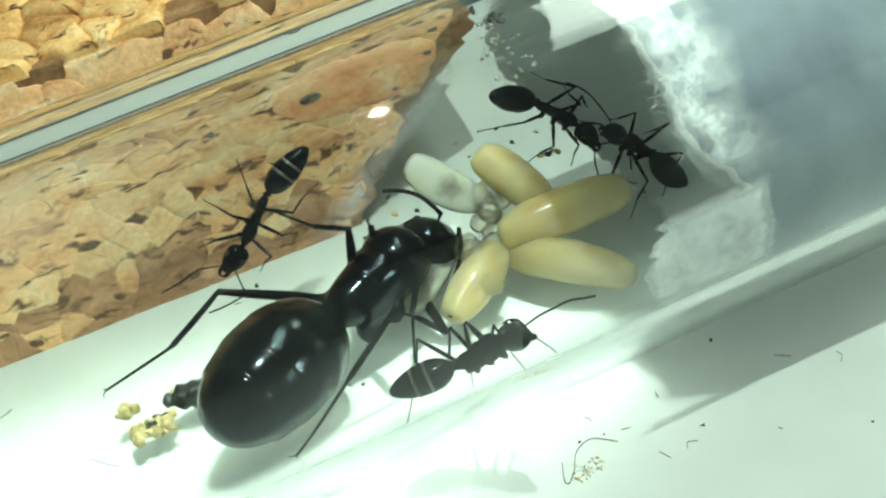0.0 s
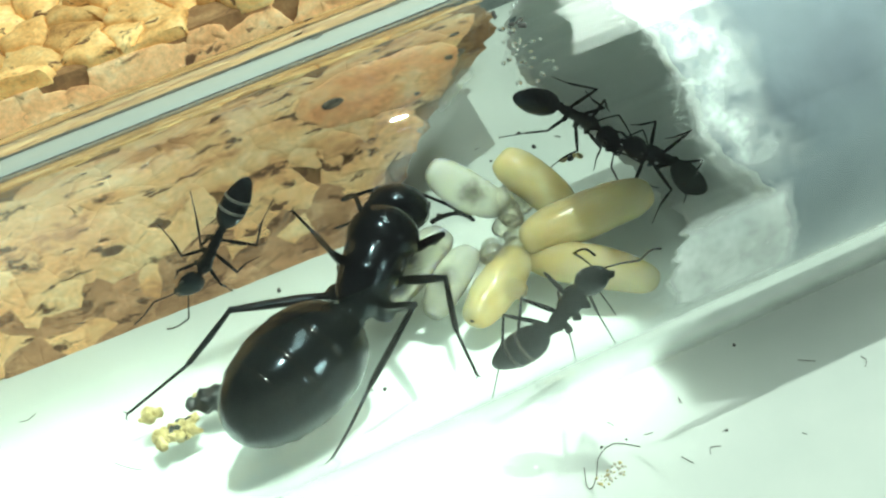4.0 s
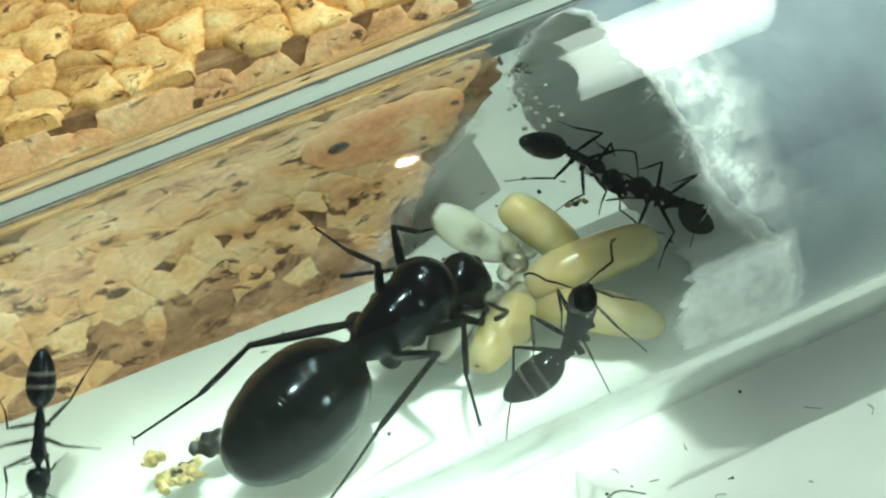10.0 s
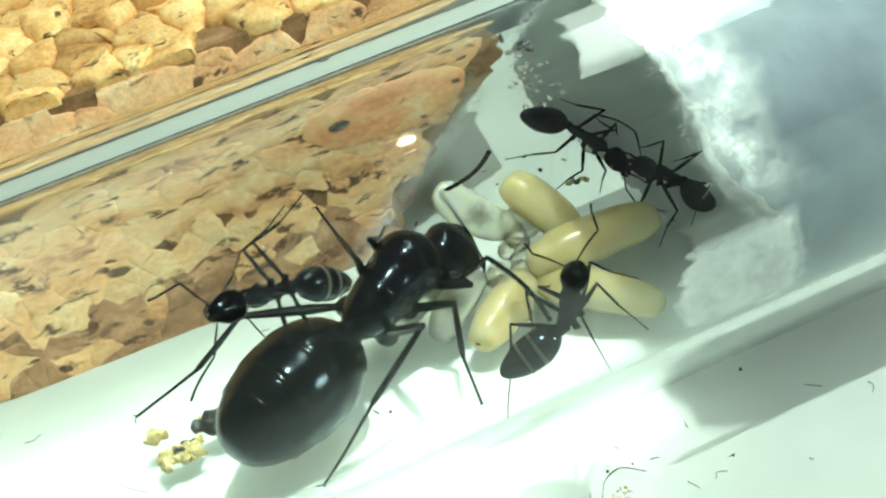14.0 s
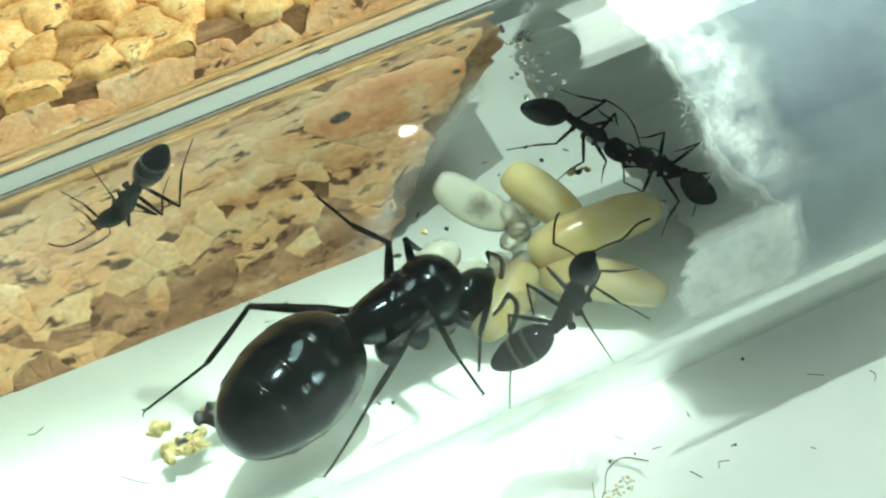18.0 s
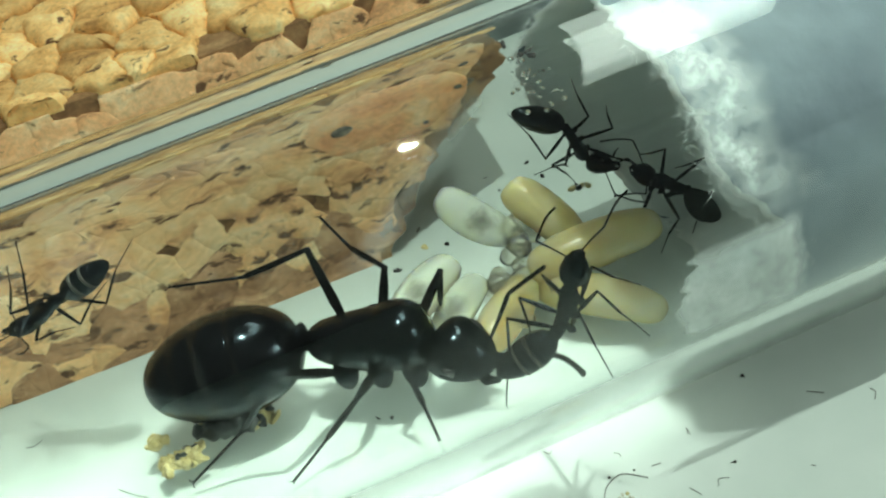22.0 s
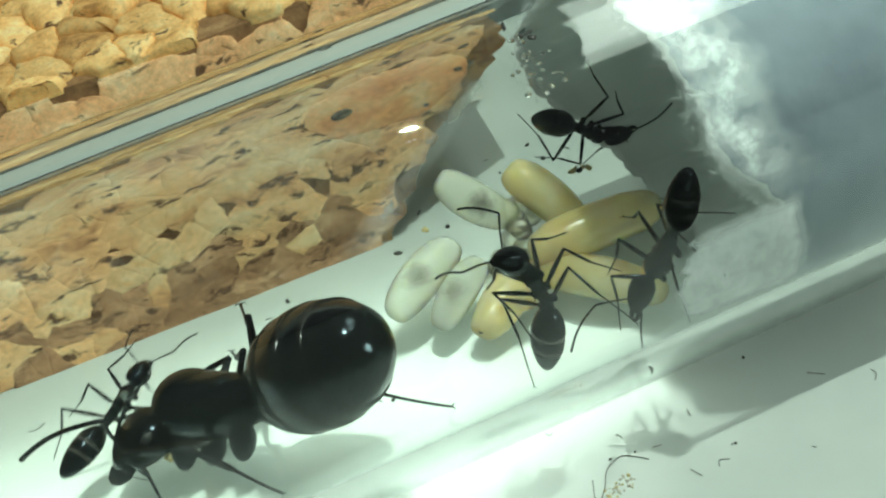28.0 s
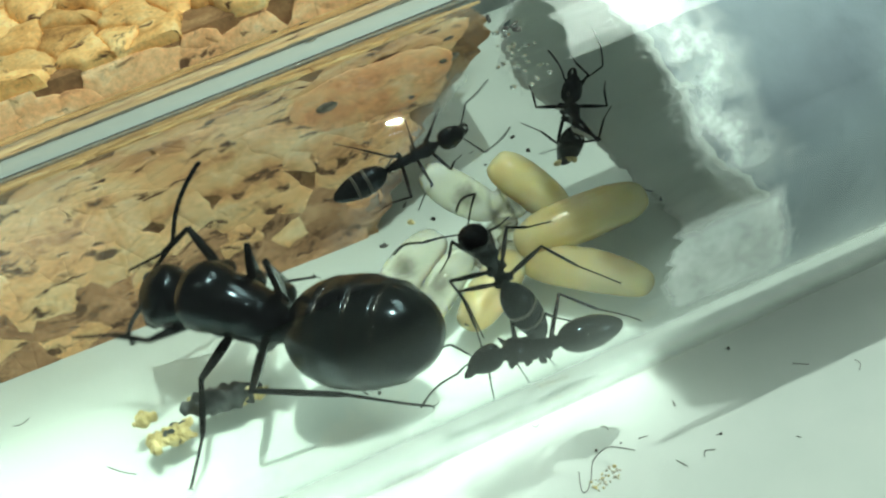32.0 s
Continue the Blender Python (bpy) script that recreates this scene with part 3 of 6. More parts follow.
        solid.thickness = 0.03 * MM

    def rag(a, s, k):
        return s * noise.noise(Vector((a * 0.12, k, 7))) + 0.6 * s * noise.noise(Vector((a * 0.45, k + 3, 7)))

    sheet("wet_layer", 163, 194, lambda a: 6.8 + rag(a, 0.9, 0) + 0.005 * (a - 180) ** 2, lambda a: 12.8 + rag(a, 0.35, 9), WET, "thin translucent wet tissue layer", 14.0)
    sheet("frayed_edge", 92, 163, lambda a: plug_front(a) - 0.35 + rag(a, 0.35, 20), lambda a: plug_front(a) + 3.4 + rag(a, 1.0, 30), FRAY, "frayed pale edge of the tissue", 3.0)
    sheet("frayed_edge", -25, 50, lambda a: plug_front(a) - 0.3 + rag(a, 0.4, 40), lambda a: plug_front(a) + 3.0 + rag(a, 0.9, 50), FRAY, "frayed pale edge of the tissue", 3.0)


build_plug()


# ---- ants ----
QUEEN = dict(thorax=6.16, tw=1.7, th=1.78, head=3.36, hw=1.65, hh=1.23, gaster=7.9, gw=2.74, gh=2.72, lift=3.19,
             femur=(2.97, 3.3, 5.5), tibia=(3.96, 5.28, 8.36), leg=0.27, antenna=(3.19, 4.8), seg=28)
WORKER = dict(thorax=2.82, tw=0.38, th=0.52, head=1.55, hw=0.60, hh=0.5, gaster=2.99, gw=0.72, gh=0.71, lift=1.15,
              femur=(1.55, 1.78, 2.3), tibia=(2.0, 2.4, 3.3), leg=0.105, antenna=(1.38, 2.1), seg=18)


def scape_mesh(s):
    a, r = s["antenna"][0], s["leg"] * 0.42
    return tube_along([(0, 0, 0), (0.1 * a, 0, 0.01 * a), (0.5 * a, 0, 0.035 * a), (0.9 * a, 0, 0.015 * a), (a, 0, 0)], [r * 0.7, r * 0.75, r * 0.9, r * 1.15, r * 0.9], 7)


def funiculus_mesh(s):
    """The whip of an antenna: eleven short beads in a shallow bow along +X."""
    b, r = s["antenna"][1], s["leg"] * 0.44
    pts, rad = [], []
    for k in range(11):
        for u, w in ((0.02, 0.78), (0.3, 0.98), (0.75, 1.06), (0.97, 0.86)):
            f = (k + u) / 11
            pts.append((b * f, 0, b * 0.09 * math.sin(math.pi * f)))
            rad.append(r * w * (1.0 + 0.12 * f))
    rad[-1] = r * 0.4
    return tube_along(pts, rad, 7)


def build_ant(s, label, category, plain=False):
    """An ant facing +X, back up, with its middle at the origin; returns its moving parts."""
    seg = s["seg"]
    root = new("ant")
    tagged(root, label, category)
    L, tw, th = s["thorax"], s["tw"], s["th"]
    big = s is QUEEN
    # thorax: humped in the queen, slim and waisted in the workers
    if big:
        prof = [(-0.5, 0.30), (-0.47, 0.44), (-0.40, 0.62), (-0.30, 0.80), (-0.16, 0.92), (0.0, 1.0), (0.16, 1.0), (0.28, 0.95), (0.38, 0.80), (0.45, 0.55), (0.49, 0.3), (0.5, 0.1)]
    else:
        prof = [(-0.5, 0.34), (-0.46, 0.52), (-0.36, 0.68), (-0.22, 0.70), (-0.08, 0.66), (0.04, 0.72), (0.14, 0.92), (0.24, 0.98), (0.33, 0.82), (0.41, 0.52), (0.46, 0.36), (0.5, 0.3)]
    if big:
        prof = [(x, r * (0.93 if x > -0.35 else 1.0)) for x, r in prof]
    v, f = lathe([(x * L, r) for x, r in prof], seg, tw, th)
    v = [(x, y, z + (0.06 * th if z > 0 else -0.05 * th) * math.sin(9 * x / L + 1.0)) for x, y, z in v]
    thorax = put("thorax", v, f, CHITIN, root)
    if big:
        for side in (1, -1):
            v, f = lathe(egg(0.9, 0.16, 8), 8)
            put("wing_scar", [(x - 0.2, y + side * tw * 0.82, z + th * 0.42) for x, y, z in v], f, LIMB, thorax)
        put("mesonotum", *moved(lathe(egg(L * 0.56, 1.0, 18, -0.15), seg, tw * 1.04, th * 0.86), -L * 0.07, 0, th * 0.28), CHITIN, thorax)
        put("pronotum", *moved(lathe(egg(L * 0.34, 1.0, 12, 0.1), seg, tw * 0.82, th * 0.80), L * 0.17, 0, th * 0.02), CHITIN, thorax)
        put("scutellum", *moved(lathe(egg(1.3, 0.75, 10), 18, 1.0, 0.5), -1.5, 0, th * 0.66), CHITIN, thorax)
    if not big:
        put("pronotum", *moved(lathe(egg(L * 0.38, 1.0, 12), seg, tw * 0.98, th * 0.86), L * 0.03, 0, th * 0.14), CHITIN, thorax)
        put("mesonotum", *moved(lathe(egg(L * 0.34, 1.0, 12), seg, tw * 0.78, th * 0.80), -L * 0.18, 0, th * 0.12), CHITIN, thorax)
    for k in range(3):
        for side in (1, -1):
            put("coxa", *moved(lathe(egg(th * (1.05 if big else 0.85), th * (0.36 if big else 0.3), 10, 0.3), 14), L * (0.30, 0.02, -0.26)[k], side * tw * 0.46, -th * 0.36, 0, 62, side * 70), CHITIN, root)
    # waist scale
    r = th * (0.62 if big else 0.66)
    petiole = put("petiole", *joined(lathe([(-L * 0.5 - 0.26 * L * 0.5, r * 0.34), (-L * 0.5, r * 0.38), (-L * 0.46, r * 0.36)], 10),
                                     moved(lathe(egg(r * 0.55, r * 0.72, 8), 12, 1.0, 1.25), -L * 0.5 - r * 0.55, 0, r * 0.25)), CHITIN, root)
    # head
    H, hw, hh = s["head"], s["hw"], s["hh"]
    hp = [(0.0, 0.30), (0.03, 0.55), (0.09, 0.78), (0.2, 0.95), (0.38, 1.0), (0.56, 0.93), (0.72, 0.78), (0.84, 0.60), (0.93, 0.38), (1.0, 0.12)]
    head = put("head", *lathe([(x * H, r) for x, r in hp], seg, hw, hh), CHITIN, root)
    for side in (1, -1):
        put("eye", *moved(lathe(egg(hw * 0.5, hw * 0.2, 8), 10, 0.6, 1.0), H * 0.33, side * hw * 0.84, hh * 0.40, 0, 8, side * -6), EYE, head)
        put("mandible", *moved(tube_along([(0, 0, 0), (H * 0.12, side * hw * 0.1, -0.02), (H * 0.24, -side * hw * 0.06, -0.05), (H * 0.3, -side * hw * 0.34, -0.08)], [hh * 0.26, hh * 0.24, hh * 0.16, hh * 0.04], 8), H * 0.88, side * hw * 0.3, -hh * 0.2), LIMB, head)
    antennae = []
    for side in (1, -1):
        antennae.append((put("scape", *scape_mesh(s), LIMB, head), put("funiculus", *funiculus_mesh(s), LIMB, head)))
    # gaster: four overlapping plates, each with a pale hind margin
    G, gw, gh = s["gaster"], s["gw"], s["gh"]
    gaster = put("gaster", *moved(lathe([(0.0, 0.10), (0.06 * G, 0.2 * gw / gh), (0.16 * G, 0.30)], 12, 1.0, 1.0), 0, 0, 0, 0, 180, 0), CHITIN, root, "glossy black plates with pale margins")
    full = [(x, r ** 0.86 if big else r) for x, r in egg(G, 1.0, 44, 0.18 if big else 0.35)]
    cuts = [0.0, 0.36, 0.58, 0.76, 1.0]
    for k in range(4):
        a, b = cuts[k] * G, cuts[k + 1] * G
        ring = [(x, r) for x, r in full if a - 0.03 * G <= x <= b + 1e-6]
        grow = 1.0 + ((0.004 if big else 0.010) if k < 3 else 0.0)
        low = 0.985 if big else 0.975
        ring = [(x, r * (low + (grow - low) * min(1, (x - a + 0.03 * G) / (b - a)))) for x, r in ring]
        if k < 3:
            ring.append((ring[-1][0], ring[-1][1] * 0.94))
        plate = put("tergite", *moved(lathe(ring, seg + 8, gw, gh), 0, 0, 0, 0, 0, 180), CHITIN, gaster)
        if k < (3 if big else 2):
            e = ring[-2]
            w = 0.022 if big else 0.045
            put("margin", *moved(lathe([(e[0] - 0.2 * w * G, e[1] * 1.001), (e[0], e[1] * 1.002), (e[0] + w * G, e[1] * (0.994 if big else 0.996)), (e[0] + w * G, e[1] * 0.93)], seg + 8, gw, gh), 0, 0, 0, 0, 0, 180), DULL_BAND if big or plain else BAND, gaster)
    # legs: a thigh and a shin each
    legs = []
    for side in (1, -1):
        for k in range(3):
            l1, l2, r = s["femur"][k], s["tibia"][k], s["leg"]
            hip = Vector((L * (0.30, 0.02, -0.26)[k], side * tw * 0.72, -th * 0.62))
            femur = put("femur", *tube_along([(-0.12 * l1, 0, 0), (0, 0, 0), (0.12 * l1, 0, 0), (0.35 * l1, 0, 0), (0.7 * l1, 0, 0), (0.94 * l1, 0, 0), (l1, 0, 0)], [r * 1.1, r * 1.25, r * 0.7, r * 1.0, r * 0.85, r * 0.6, r * 0.62], 10), LIMB, root)
            cut, t, dip = 0.50 * l2, 0.50 * l2, -(0.075 if big else 0.055) * l2
            tibia = put("tibia", *tube_along([(0, 0, 0), (0.12 * cut, 0, 0.16 * dip), (0.5 * cut, 0, 0.56 * dip), (0.93 * cut, 0, 0.95 * dip), (cut, 0, dip)], [r * 0.44, r * 0.5, r * 0.6, r * 0.56, r * 0.4], 9), LIMB, root)
            pieces = [tube_along([(cut, 0, dip), (cut + t * 0.3, 0, dip * 0.72), (cut + t * 0.6, 0, dip * 0.42), (cut + 0.94 * t, 0, dip * 0.08), (l2, 0, 0.0)], [r * 0.34, r * 0.30, r * 0.28, r * 0.28, r * 0.18], 7)]
            for c in (1, -1):
                pieces.append(tube_along([(l2 - 0.02 * t, 0, 0), (l2 + 0.02 * t, c * 0.05 * t, 0.01 * t), (l2 + 0.04 * t, c * 0.08 * t, -0.03 * t)], [r * 0.14, r * 0.12, r * 0.04], 5))
            put("tarsus", *joined(*pieces), LIMB, tibia)
            legs.append((femur, tibia, hip, l1, l2, side, k))
    return dict(root=root, head=head, gaster=gaster, antennae=antennae, legs=legs, spec=s)


queen = build_ant(QUEEN, "large glossy black queen ant with a swollen banded abdomen", "ant")
roamer = build_ant(WORKER, "small black worker ant roaming over the tube walls", "ant")
tender = build_ant(WORKER, "small black worker ant tending the brood from the near glass", "ant")
groomer = build_ant(WORKER, "small black worker ant by the tissue, grooming a nestmate", "ant", True)
partner = build_ant(WORKER, "small black worker ant resting against the tissue plug", "ant", True)
for one in (roamer, tender, groomer, partner):
    tagged(one["root"], group="worker ants in the tube")


# ---- brood ----
def lying(x, a, heading, r):
    """A pose lying on the tube wall at x and angle a, turned by heading, with its middle r above the glass."""
    p = on_wall(x, a, RI - r)
    up = Vector((0, -math.cos(radians(a)), -math.sin(radians(a))))
    fwd = Vector((1, 0, 0))
    left = up.cross(fwd)
    c, s = math.cos(radians(heading)), math.sin(radians(heading))
    d = c * fwd + s * left
    e = up.cross(d)
    m = Matrix(((d.x, e.x, up.x, p.x * MM), (d.y, e.y, up.y, p.y * MM), (d.z, e.z, up.z, p.z * MM), (0, 0, 0, 1)))
    return m


def between(a, b):
    """A pose in the middle of two points (millimetres), facing from the first to the second, its top towards the tube's axis."""
    a, b = Vector(a), Vector(b)
    p = (a + b) / 2
    return aimed(p * MM, b - a, Vector((0, -p.y, AXIS_Z - p.z)))


def cocoon(m, length, radius, name="cocoon", spot=True):
    v, f = lathe([(x, radius * (r / radius) ** 0.5) for x, r in egg(length, radius, 24, 0.10)], 24, 1.0, 0.92)
    rng = random.Random(int(length * 100))
    sx = rng.uniform(0, 50)
    v = [(x - length / 2, y * (1 + 0.08 * noise.noise(Vector((x * 0.8 + sx, y, z))) + 0.03 * noise.noise(Vector((x * 2.4, y * 2, z * 2 + sx)))), z * (1 + 0.08 * noise.noise(Vector((x * 0.8 + sx, y + 9, z))) + 0.03 * noise.noise(Vector((x * 2.4, y * 2 + 5, z * 2 + sx)))) - 0.02 * (x - length / 2) ** 2) for x, y, z in v]
    ob = put(name, v, f, COCOON, m=m)
    tagged(ob, "plump cream-yellow ant cocoon lying on the glass", "cocoon", group="cocoons in the brood pile")
    if spot:
        put("end_spot", *moved(lathe(egg(0.3, 0.18, 6), 8, 1, 0.5), length / 2 - 0.22, 0, 0.1), SPECK, ob)
    return ob


def larva(m, length, radius):
    v, f = lathe([(x, r * (1 + 0.015 * math.sin(13 * 2 * math.pi * x / length))) for x, r in [(x, radius * (r / radius) ** 0.6) for x, r in egg(length, radius, 36, 0.12)]], 22, 1.0, 0.9)
    v = [(x - length / 2, y + 0.03 * (x - length / 2) ** 2, z) for x, y, z in v]
    ob = put("larva", v, f, LARVA, m=m)
    tagged(ob, "translucent whitish larva with a dark gut spot", "larva", group="larvae in the brood pile")
    return ob


def ant_egg(m, length, radius):
    v, f = lathe(egg(length, radius, 12), 14)
    ob = put("ant_egg", [(x - length / 2, y, z) for x, y, z in v], f, EGG, m=m)
    tagged(ob, "tiny glossy translucent ant egg in a cluster", "egg", group="cluster of eggs")
    return ob


cocoon(between((4.42, 1.97, 4.12), (11.49, 1.76, 4.05)), 7.07, 1.28, spot=False)
cocoon(between((4.70, 1.89, 2.95), (8.92, -3.55, 3.62)), 6.92, 1.16, spot=False)
cocoon(between((5.37, 6.30, 6.21), (7.63, 3.32, 3.44)), 4.65, 1.12, spot=False)
cocoon(between((4.37, 2.15, 3.13), (0.44, -0.69, 2.83)), 4.86, 1.15)
larva(between((1.70, 6.76, 6.87), (4.50, 4.45, 4.03)), 4.61, 1.06)
larva(between((1.30, 4.74, 4.38), (-3.12, 2.58, 3.12)), 5.08, 1.15)
larva(between((2.15, 3.61, 3.48), (-1.25, 1.02, 2.62)), 4.36, 0.98)
larva(between((5.09, 5.64, 4.76), (5.90, 4.24, 3.57)), 2.01, 0.75)
ant_egg(lying(4.24, 301.7, 20.0, 0.90), 1.40, 0.56)
ant_egg(lying(3.03, 294.3, 60.0, 1.25), 1.18, 0.49)
ant_egg(lying(4.36, 289.5, 40.0, 0.90), 1.10, 0.48)
ant_egg(lying(3.11, 286.4, -50.0, 1.25), 1.63, 0.52)
ant_egg(lying(4.44, 296.9, 0.0, 0.90), 1.02, 0.45)
ant_egg(lying(4.68, 306.1, 30.0, 1.25), 1.33, 0.59)
ant_egg(lying(2.60, 291.2, -30.0, 0.90), 1.02, 0.45)
ant_egg(lying(3.54, 283.0, 10.0, 1.25), 1.18, 0.45)
ant_egg(lying(4.03, 288.7, 70.0, 1.50), 1.47, 0.59)
ant_egg(lying(2.89, 288.7, -30.0, 1.90), 1.55, 0.62)
ant_egg(lying(4.63, 311.1, 100.0, 1.50), 1.47, 0.59)
ant_egg(lying(2.94, 268.0, -60.0, 1.90), 1.47, 0.56)
ant_egg(lying(4.65, 302.7, 120.0, 1.50), 1.39, 0.56)
# ---- clutter ----
def clump(name, label, category, m, mats, count, spread, size, seed):
    rng = random.Random(seed)
    root = new(name)
    tagged(root, label, category)
    root.matrix_basis = m
    for k in range(count):
        n = 7
        r = size * rng.uniform(0.5, 1.15)
        v, f = lathe(egg(2 * r, r, 7), n, rng.uniform(0.6, 1.1), rng.uniform(0.45, 0.8))
        off = rng.uniform(0, 99)
        v = [tuple(Vector((x - r, y, z)) * (1 + 0.75 * noise.noise(Vector((x / r + off, y / r, z / r))))) for x, y, z in v]
        put("crumb", v, f, mats[k % len(mats)], root, smooth=False, m=mpose(rng.uniform(-spread, spread), rng.uniform(-spread * 0.5, spread * 0.5), r * 0.35, rng.uniform(0, 90), rng.uniform(0, 90), rng.uniform(0, 360)))
    return root


def speck(name, label, p, size, rz, seed, long=1.0):
    rng = random.Random(seed)
    v, f = lathe(egg(2 * size * long, size, 6), 7, 1, 0.6)
    v = [tuple(Vector((x - size * long, y, z)) * (1 + 0.35 * rng.uniform(-1, 1))) for x, y, z in v]
    ob = put(name, v, f, SPECK, m=mpose(p[0], p[1], p[2], 0, 0, rz))
    tagged(ob, label, "speck", group="specks of dirt")
    return ob


def fibre(pts, r, label="thin dark curled hair lying on the white card"):
    out = []
    P = [Vector(p) for p in pts]
    for k in range(len(P) - 1):
        p0, p1, p2, p3 = P[max(k - 1, 0)], P[k], P[k + 1], P[min(k + 2, len(P) - 1)]
        for i in range(5):
            t = i / 5
            out.append(0.5 * (2 * p1 + (p2 - p0) * t + (2 * p0 - 5 * p1 + 4 * p2 - p3) * t * t + (3 * p1 - p0 - 3 * p2 + p3) * t ** 3))
    out.append(P[-1])
    c = out[0].copy()
    ob = put("hair", *tube_along([tuple(p - c) for p in out], [r] * len(out), 6), HAIR, m=mpose(*c))
    tagged(ob, label, "hair", group="hairs and fibres")
    return ob


def remains(m, length):
    """A crumpled grey insect body part."""
    v, f = lathe([(x, r * (1 + 0.16 * math.sin(9 * x))) for x, r in egg(length, 0.7, 30, -0.2)], 20, 1.0, 0.8)
    v = [(x - length / 2, y * (1 + 0.6 * noise.noise(Vector((x * 2, y * 2, z))) + 0.3 * noise.noise(Vector((x * 5, y * 5, z * 5)))), z * (1 + 0.6 * noise.noise(Vector((x * 2 + 7, y * 2, z))) + 0.35 * noise.noise(Vector((x * 5 + 7, y * 5, z * 5))))) for x, y, z in v]
    root = put("insect_remains", v, f, REMAINS, m=m)
    tagged(root, "crumpled dark grey insect remains on the tube floor", "insect remains")
    for k in range(9):
        r = 0.16 + 0.02 * (k % 4)
        v, f = lathe(egg(2 * r, r, 6), 7, 0.8, 0.7)
        put("crumb", v, f, CRUMB, root, smooth=False, m=mpose((k / 8 - 0.5) * length, 0.45 * math.sin(k * 2.1), -0.2, k * 40, 0, k * 70))


fibre([(2.08, -8.72, 0.04), (1.75, -9.64, 0.04), (1.91, -9.83, 0.04), (2.38, -9.35, 0.04), (2.90, -8.54, 0.04), (3.61, -8.20, 0.04), (4.09, -8.31, 0.04), (4.83, -8.94, 0.04)], 0.022)
fibre([(1.29, -5.30, 0.04), (1.43, -5.52, 0.04), (1.63, -5.43, 0.04)], 0.017)
fibre([(4.11, -6.98, 0.04), (4.28, -7.13, 0.04), (4.30, -7.34, 0.04)], 0.017)
fibre([(5.29, -8.46, 0.04), (5.72, -8.53, 0.04)], 0.017)
fibre([(7.37, -10.82, 0.04), (7.55, -10.52, 0.04), (7.98, -10.69, 0.04)], 0.017)
fibre([(6.19, -10.32, 0.04), (6.47, -10.87, 0.04)], 0.017)
fibre([(7.69, -7.46, 0.04), (7.66, -7.77, 0.04)], 0.017)
fibre([(11.44, -11.82, 0.04), (11.58, -11.98, 0.04)], 0.017)
fibre([(8.43, -10.05, 0.04), (8.73, -10.02, 0.04)], 0.017)
fibre([(16.10, -9.53, 0.04), (16.20, -9.82, 0.04), (15.93, -10.13, 0.04)], 0.018)
fibre([(13.56, -8.26, 0.04), (14.19, -8.72, 0.04)], 0.018)
fibre([(7.71, -7.33, 0.04), (7.59, -7.71, 0.04)], 0.018)
speck("speck", "tiny dark speck on the white card", (3.29, -8.10, 0.04), 0.07, 0, 0)
speck("speck", "tiny dark speck on the white card", (4.48, -8.28, 0.04), 0.05, 37, 1)
speck("speck", "tiny dark speck on the white card", (11.52, -6.00, 0.04), 0.09, 74, 2)
speck("speck", "tiny dark speck on the white card", (8.63, -10.08, 0.04), 0.06, 111, 3)
speck("speck", "tiny dark speck on the white card", (15.15, -13.58, 0.04), 0.05, 148, 4)
clump("stain_crumbs", "small brown crumbs stuck to the white card", "crumbs", mpose(3.01, -9.60, 0.0, 0, 0, 10), [STAIN, STAIN, CRUMB], 46, 0.75, 0.075, 21)
speck("speck", "small dark dirt speck on the inner glass", (5.12, 7.07, 5.35), 0.07, 0, 50, 1)
speck("speck", "small dark dirt speck on the inner glass", (0.44, 6.89, 5.09), 0.07, 53, 51, 3)
speck("speck", "small dark dirt speck on the inner glass", (1.55, 6.05, 4.11), 0.12, 106, 52, 1.3)
speck("speck", "small dark dirt speck on the inner glass", (-1.33, 5.83, 3.92), 0.15, 159, 53, 1.4)
speck("speck", "small dark dirt speck on the inner glass", (6.95, 7.5, 6.09), 0.09, 32, 54, 1.6)
speck("speck", "small dark dirt speck on the inner glass", (7.5, 6.96, 5.23), 0.12, 85, 55, 1.5)
speck("speck", "small dark dirt speck on the inner glass", (12.51, 4.04, 2.56), 0.06, 138, 56, 1.2)
speck("speck", "small dark dirt speck on the inner glass", (-7.4, 5.77, 3.81), 0.08, 11, 57, 1.3)
speck("speck", "small dark dirt speck on the inner glass", (-4.64, -1.55, 1.69), 0.1, 64, 58, 1.2)
speck("speck", "small dark dirt speck on the inner glass", (-5.25, -1.14, 1.6), 0.05, 117, 59, 4)
speck("speck", "small dark dirt speck on the inner glass", (-8.61, 5.47, 3.52), 0.04, 170, 60, 5)
speck("speck", "small dark dirt speck on the inner glass", (-7.4, 5.85, 3.89), 0.08, 43, 61, 1.3)
speck("speck", "small dark dirt speck on the inner glass", (4.87, -1.03, 18.38), 0.12, 96, 62, 1)
speck("speck", "small dark dirt speck on the inner glass", (5.24, -1.25, 18.34), 0.13, 149, 63, 1.2)
speck("speck", "small dark dirt speck on the inner glass", (5.26, -0.99, 18.4), 0.08, 22, 64, 3)
speck("speck", "small dark dirt speck on the inner glass", (4.5, -0.23, 18.45), 0.1, 75, 65, 2.5)
speck("speck", "small dark dirt speck on the inner glass", (8.88, 7, 5.22), 0.05, 128, 66, 4)
speck("speck", "small dark dirt speck on the inner glass", (4.65, 7.55, 6.14), 0.04, 1, 67, 4)
fibre([(-0.02, 7.85, 7.02), (0.83, 8.04, 7.57)], 0.04, "shed brown insect leg stuck to the inner glass")
fibre([(0, 7.75, 6.76), (0.13, 7.51, 6.24), (0.67, 7.65, 6.52)], 0.04, "shed brown insect leg stuck to the inner glass")
